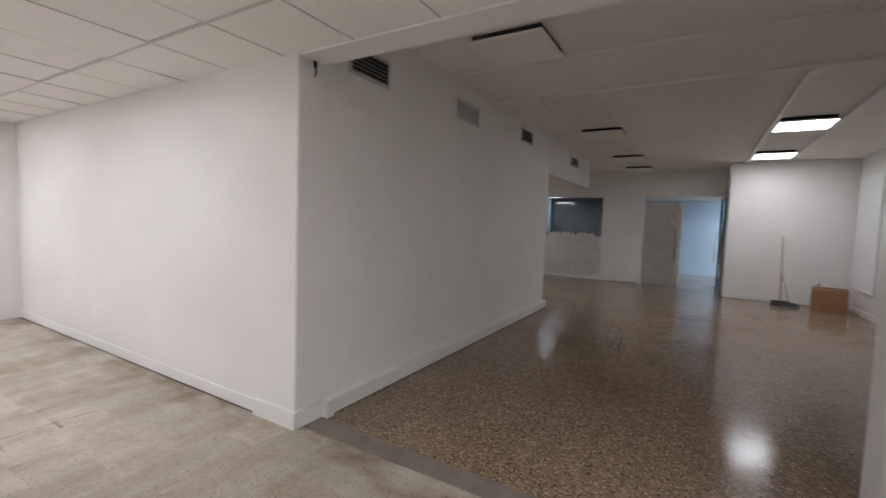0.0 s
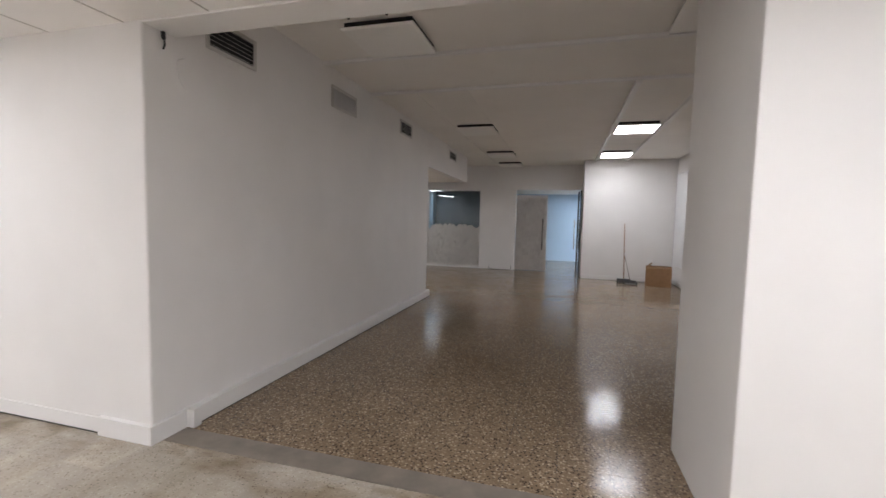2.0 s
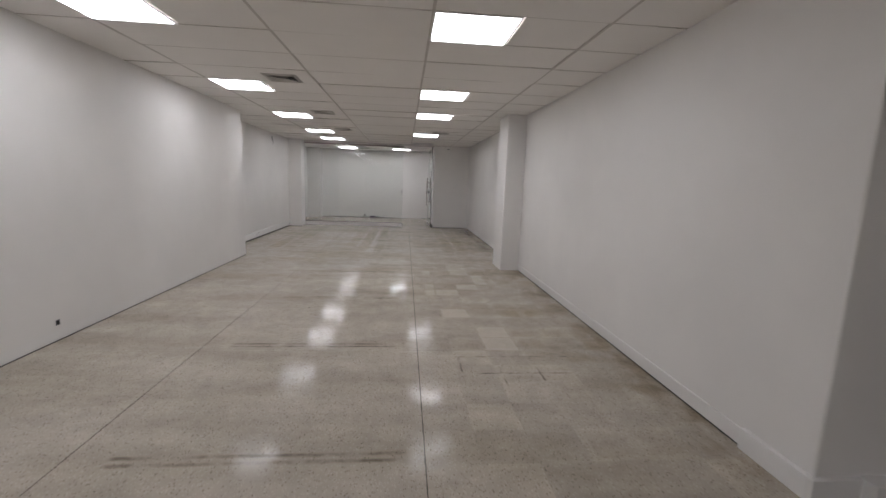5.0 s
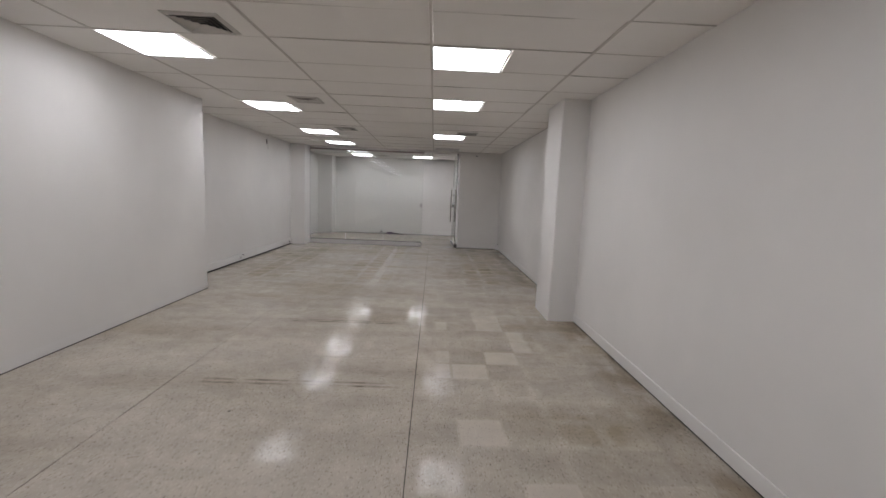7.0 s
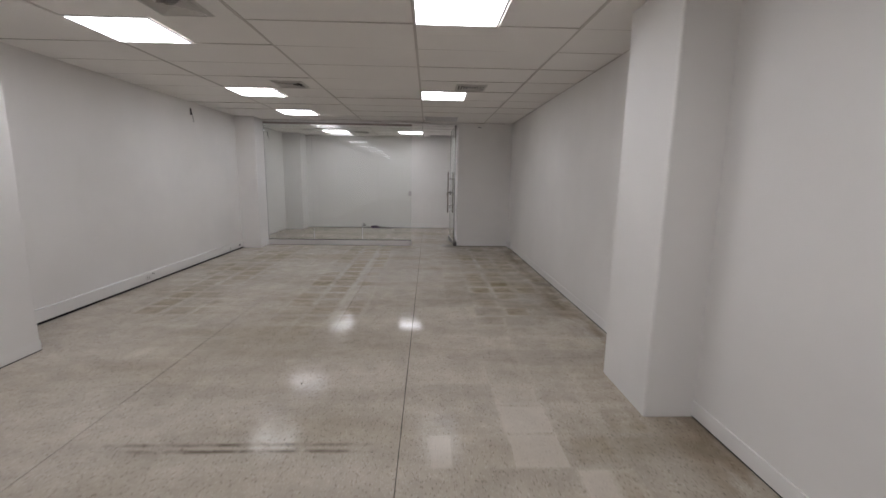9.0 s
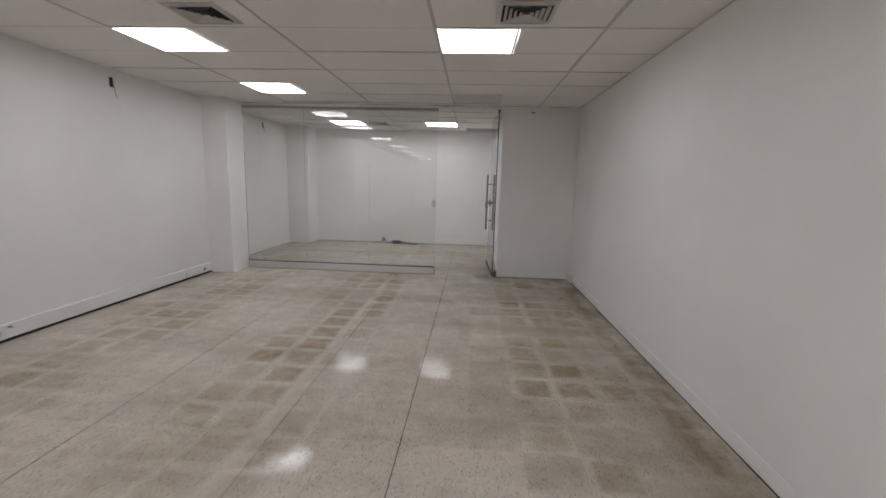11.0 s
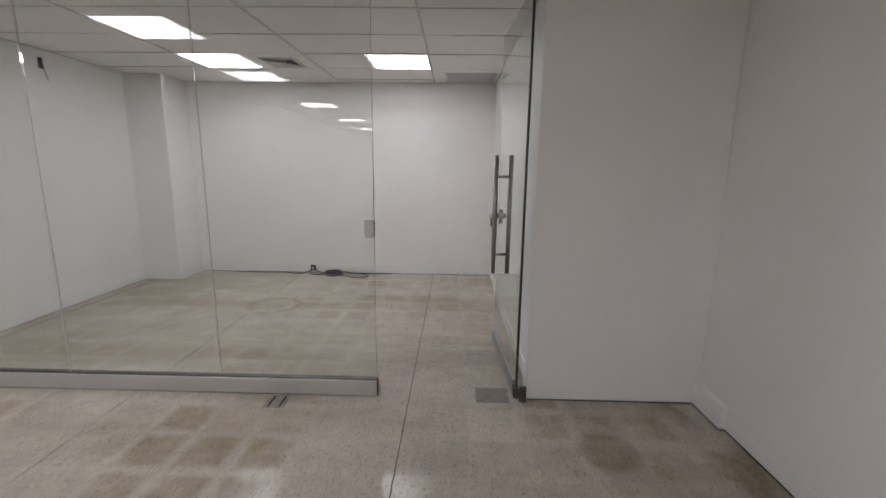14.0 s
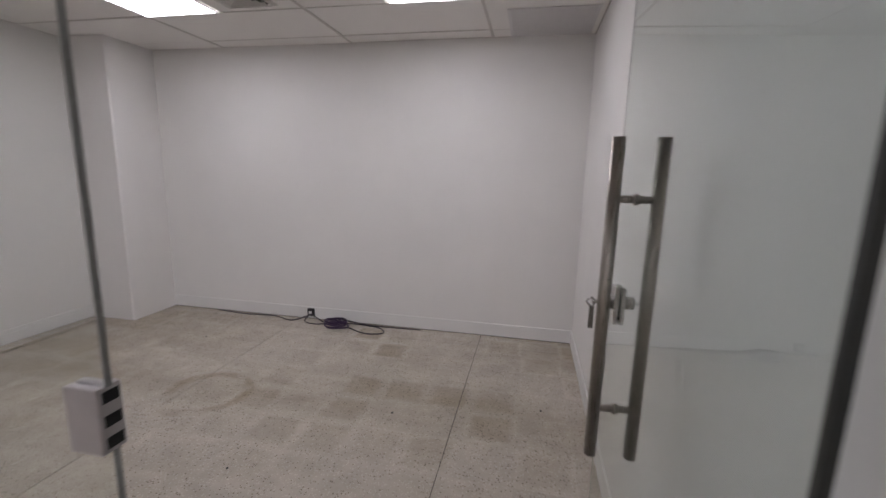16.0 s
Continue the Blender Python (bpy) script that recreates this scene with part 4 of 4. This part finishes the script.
coil = thing("cable_coil", (XB + 0.13, -1.24, 0.0), "coiled dark purple network cable on the floor", "cable")
rnd = random.Random(5)
for i in range(7):
    r, z = 0.085 + rnd.uniform(-0.012, 0.012), 0.008 + 0.009 * i
    cx, cy = rnd.uniform(-0.008, 0.008), rnd.uniform(-0.008, 0.008)
    bm = bmesh.new()
    tube(bm, [(cx + r * math.cos(a) * 0.8, cy + r * 1.25 * math.sin(a), z + 0.004 * math.sin(3 * a + i)) for a in (2 * math.pi * j / 28 for j in range(28))], 0.006, 6, True)
    part("loop", bm, COIL, coil)
wires = [[(0.015, -2.6, 0.006), (0.05, -2.25, 0.006), (0.03, -1.95, 0.006), (0.10, -1.72, 0.006), (0.03, -1.56, 0.05)],
         [(0.03, -1.55, 0.06), (0.06, -1.46, 0.03), (0.09, -1.38, 0.01), (0.12, -1.30, 0.02)],
         [(0.03, -1.57, 0.05), (0.10, -1.58, 0.008), (0.14, -1.46, 0.006), (0.13, -1.32, 0.02)],
         [(0.10, -1.15, 0.03), (0.06, -1.0, 0.012), (0.09, -0.82, 0.006), (0.20, -0.76, 0.006), (0.24, -0.92, 0.006), (0.15, -1.12, 0.01)],
         [(0.09, -1.14, 0.05), (0.05, -0.92, 0.01), (0.04, -0.72, 0.006), (0.03, -0.45, 0.006)]]
for w in wires:
    e = thing("loose_cable", (XB, 0, 0), "thin dark cable trailing along the floor", "cable", "office cables")
    bm = bmesh.new()
    tube(bm, curve_pts(w, 8), 0.0055, 6)
    part("strand", bm, CABLE, e)

# crumbs of mortar and dirt on the floor
crumb_at = [(-11.93, 1.63), (-14.86, -0.27), (-15.1, 0.62), (-15.6, -2.2), (-13.9, 0.1), (-14.2, -0.9), (-6.9, -0.62), (-4.2, -1.05), (-15.45, 0.9)]
rnd = random.Random(9)
for x, y in crumb_at:
    bm = bmesh.new()
    bmesh.ops.create_icosphere(bm, subdivisions=1, radius=1)
    for v in bm.verts:
        v.co = Vector((v.co.x * 0.014, v.co.y * 0.011, max(v.co.z, -0.6) * 0.006 + 0.0036)) * (1.25 if x == -11.93 else rnd.uniform(0.5, 0.8))
    ob = new("debris_crumb", mesh_of("debris_crumb", bm, RUBBER))
    ob.location = (x, y, 0.0)
    tagged(ob, "small dark crumb of debris on the floor", "debris", "floor crumbs")

# ---------- hall things ----------
window = tagged(new("window_1"), "interior shopfront pane masked with torn white sheeting", "window", kind="structure")
fr = bmesh.new()
for b in ((-2.75, -2.72, 0.06, 2.30), (-1.16, -1.13, 0.06, 2.30), (-2.72, -1.16, 0.06, 0.09), (-2.72, -1.16, 2.27, 2.30)):
    box(fr, b[0], b[1], Y_FAR + 0.05, Y_FAR + 0.10, b[2], b[3])
part("window_frame", fr, ALU, window)
p = part("pane", one((-2.72, -1.16, Y_FAR + 0.07, Y_FAR + 0.078, 0.09, 2.27)), GLASS, window)
p.visible_shadow = False


def sheet(x0, x1, z0, ztop, y, seed, cols=26, rows=14):
    """A crumpled masking sheet with a torn upper edge and a little thickness."""
    rnd = random.Random(seed)
    bm = bmesh.new()
    tops = [ztop - 0.16 * math.exp(-9.0 * i / cols) + 0.09 * noise.noise((i * 0.16, seed, 0.5)) + 0.08 * noise.noise((i * 0.5, seed, 2.5)) + rnd.uniform(-0.012, 0.012) for i in range(cols + 1)]
    grid = []
    for i in range(cols + 1):
        x = x0 + (x1 - x0) * i / cols
        grid.append([bm.verts.new((x, y + 0.020 * noise.noise((x * 3, j * 0.4, seed)) + 0.020 * noise.noise((x * 9 + j * 0.7, j * 0.5, seed)) + 0.010 * noise.noise((x * 17 - j, j * 0.9, seed)), z0 + (tops[i] - z0) * j / rows)) for j in range(rows + 1)])
    for i in range(cols):
        for j in range(rows):
            bm.faces.new((grid[i][j], grid[i + 1][j], grid[i + 1][j + 1], grid[i][j + 1]))
    bmesh.ops.solidify(bm, geom=bm.faces[:], thickness=0.002)
    return bm


ob = tagged(new("masking_sheet", mesh_of("masking_sheet", sheet(-2.74, -1.15, 0.0, 1.26, Y_FAR + 0.02, 3, 44), PAPER)), "torn white masking sheet over the lower glass", "sheet")

hall_door = thing("hall_door", (-0.09, Y_FAR + 0.06, 0.0), "closed glass door leaf covered with white sheeting", "door")
part("leaf", one((0.0, 0.87, 0.0, 0.03, 0.012, 2.15), 0.002), PLASTIC, hall_door)
bm = sheet(0.015, 0.855, 0.03, 2.06, -0.022, 8, 16, 20)
part("covering", bm, PAPER, hall_door, "crumpled white covering sheet")
bm = bmesh.new()
tube(bm, [(0.75, -0.075, 0.62), (0.75, -0.075, 1.50)], 0.016, 10)
for z in (0.75, 1.37):
    tube(bm, [(0.75, 0.0, z), (0.75, -0.075, z)], 0.010, 8)
part("pull_bar", bm, STEEL, hall_door)

open_door = thing("open_glass_door", (1.61, Y_FAR + 0.06, 0.0), "open glass door seen edge-on with steel bars", "door")
lf = part("pane", one((-0.005, 0.005, 0.0, 0.88, 0.1, 2.24)), GLASS, open_door)
lf.visible_shadow = False
part("frame_edge", one((-0.022, 0.022, -0.02, 0.0, 0.01, 2.26)), RUBBER, open_door, "black pivot edge")
part("bottom_rail", one((-0.02, 0.02, 0.0, 0.88, 0.012, 0.099)), STEEL, open_door)
for s in (-1, 1):
    bm = bmesh.new()
    tube(bm, [(s * 0.07, 0.74, 0.62), (s * 0.07, 0.74, 1.50)], 0.016, 10)
    for z in (0.75, 1.37):
        tube(bm, [(s * 0.0055, 0.74, z), (s * 0.07, 0.74, z)], 0.010, 8)
    part("pull_bar", bm, STEEL, open_door)
tagged(new("door_frame", mesh_of("door_frame", one((1.655, 1.688, Y_FAR + 0.02, Y_FAR + 0.12, 0.0, 2.298)), RUBBER)), "dark door post beside the projecting wall", "trim", kind="structure")

board = thing("whiteboard", (3.79, 10.62, 0.44), "large white board in a thin grey frame on the wall", "board")
part("panel", one((-0.018, 0.008, -0.70, 0.62, 0.0, 2.17), 0.002), BOARD, board)
bm = bmesh.new()
for b in ((-0.70, 0.62, 0.0, 0.02), (-0.70, 0.62, 2.15, 2.17), (-0.70, -0.68, 0.02, 2.15), (0.60, 0.62, 0.02, 2.15)):
    box(bm, -0.028, -0.0185, b[0], b[1], b[2], b[3])
part("frame", bm, VENTGREY, board)

broom = thing("broom", (2.66, 10.86, 0.0), "wooden broom leaning on the wall with grey bristles", "broom")
bm = bmesh.new()
tube(bm, [(0.0, -0.02, 0.11), (0.02, 0.425, 1.40)], 0.0125, 10)
part("handle", bm, WOOD, broom)
part("head", one((-0.15, 0.15, -0.05, 0.03, 0.06, 0.10), 0.008, 2), BRISTLE, broom)
bm = bmesh.new()
rnd = random.Random(2)
for i in range(22):
    for j in range(4):
        x, y = -0.15 + 0.3 * i / 21, -0.04 + 0.02 * j
        dx, dy = rnd.uniform(-0.02, 0.02), rnd.uniform(-0.02, 0.02)
        tube(bm, [(x, y, 0.066), (x + dx, y + dy, 0.0)], 0.0055, 4)
part("bristles", bm, BRISTLE, broom)

pan = thing("dustpan", (2.80, 10.72, 0.0), "dark dustpan lying by the broom", "dustpan")
bm = bmesh.new()
box(bm, -0.13, 0.13, -0.11, 0.11, 0.0, 0.006)
box(bm, -0.13, -0.122, -0.11, 0.11, 0.006, 0.05)
box(bm, 0.122, 0.13, -0.11, 0.11, 0.006, 0.05)
box(bm, -0.122, 0.122, 0.10, 0.11, 0.006, 0.075)
part("tray", bm, BRISTLE, pan)
bm = bmesh.new()
tube(bm, [(0.0, 0.10, 0.06), (-0.14, 0.30, 0.72)], 0.009, 8)
part("handle", bm, STEEL, pan)

carton = thing("cardboard_box", (3.38, 10.72, 0.0), "open brown cardboard box with raised flaps", "box")
carton.rotation_euler = (0, 0, radians(-9))
W, D, T = 0.265, 0.20, 0.006
for b in ((-W, W, -D, -D + T), (-W, W, D - T, D), (-W, -W + T, -D + T, D - T), (W - T, W, -D + T, D - T)):
    part("side", one((*b, 0.0, 0.40)), CARD, carton)
part("bottom", one((-W + T, W - T, -D + T, D - T, 0.0, T)), CARD, carton)
for name, ang in (("front", 0.22), ("back", 0.32), ("left", 0.75), ("right", 0.30)):
    # each flap is hinged on its side's upper edge and leans inwards
    if name in ("front", "back"):
        bm = one((-W, W, 0.0, 0.17, 0.0, T * 0.7))
        bmesh.ops.rotate(bm, verts=bm.verts, matrix=Matrix.Rotation(ang if name == "front" else math.pi - ang, 3, "X"))
        bmesh.ops.translate(bm, verts=bm.verts, vec=(0, -D + 0.002 if name == "front" else D - 0.002, 0.402))
    else:
        bm = one((0.0, 0.17, -D + 0.01, D - 0.01, 0.0, T * 0.7))
        bmesh.ops.rotate(bm, verts=bm.verts, matrix=Matrix.Rotation(-ang if name == "left" else math.pi + ang, 3, "Y"))
        bmesh.ops.translate(bm, verts=bm.verts, vec=(-W + 0.002 if name == "left" else W - 0.002, 0, 0.403))
    part("flap", bm, CARD, carton)

# low cables at the far wall
e = thing("loose_cable", (-0.82, Y_FAR, 0.0), "thin cable loop at the far wall foot", "cable")
bm = bmesh.new()
tube(bm, curve_pts([(0.0, -0.01, 0.12), (0.02, -0.04, 0.02), (0.3, -0.08, 0.006), (0.6, -0.04, 0.02), (0.62, -0.01, 0.13)], 8), 0.006, 6)
part("strand", bm, CABLE, e)

# hooks in the hall ceiling
for x, y in ((-0.46, 3.02), (-0.14, 3.02)):
    bm = bmesh.new()
    tube(bm, curve_pts([(0, 0, 0.0), (0, 0, -0.018), (0.009, 0, -0.028), (0.018, 0, -0.018)], 5), 0.004, 6)
    ob = new("ceiling_hook", mesh_of("ceiling_hook", bm, RUBBER))
    ob.location = (x, y, H_HALL)
    tagged(ob, "small black hook in the hall ceiling", "hook", "ceiling hooks")

# ---------- hall floor pieces ----------
bm = bmesh.new()
vs = box(bm, 0.0006, 0.2994, 0.0006, 0.2994, -0.015, 0.0)
for v in vs:
    if v.co.z > -0.01:
        v.co.x += 0.0006 if v.co.x < 0.15 else -0.0006
        v.co.y += 0.0006 if v.co.y < 0.15 else -0.0006
tile_mesh = mesh_of("tile", bm, FLOOR_HALL)
rest = bmesh.new()
for i in range(29):
    for j in range(35):
        x0, y0 = -4.76 + 0.3 * i, 2.126 + 0.3 * j
        if y0 < Y_SIDE_END - 0.3 and x0 < X_SIDE - 0.4:
            continue
        if X_SIDE - 0.2 < x0 < 2.2 and y0 < 9.5:
            t = new("tile", tile_mesh)
            t.location = (x0, y0, 0)
            t.parent = floor_hall
        else:
            box(rest, x0 + 0.0006, x0 + 0.2994, y0 + 0.0006, min(y0 + 0.2994, Y_FAR + 0.07), -0.015, 0.0)
tagged(part("tile_field", rest, FLOOR_HALL, floor_hall), kind="stuff")
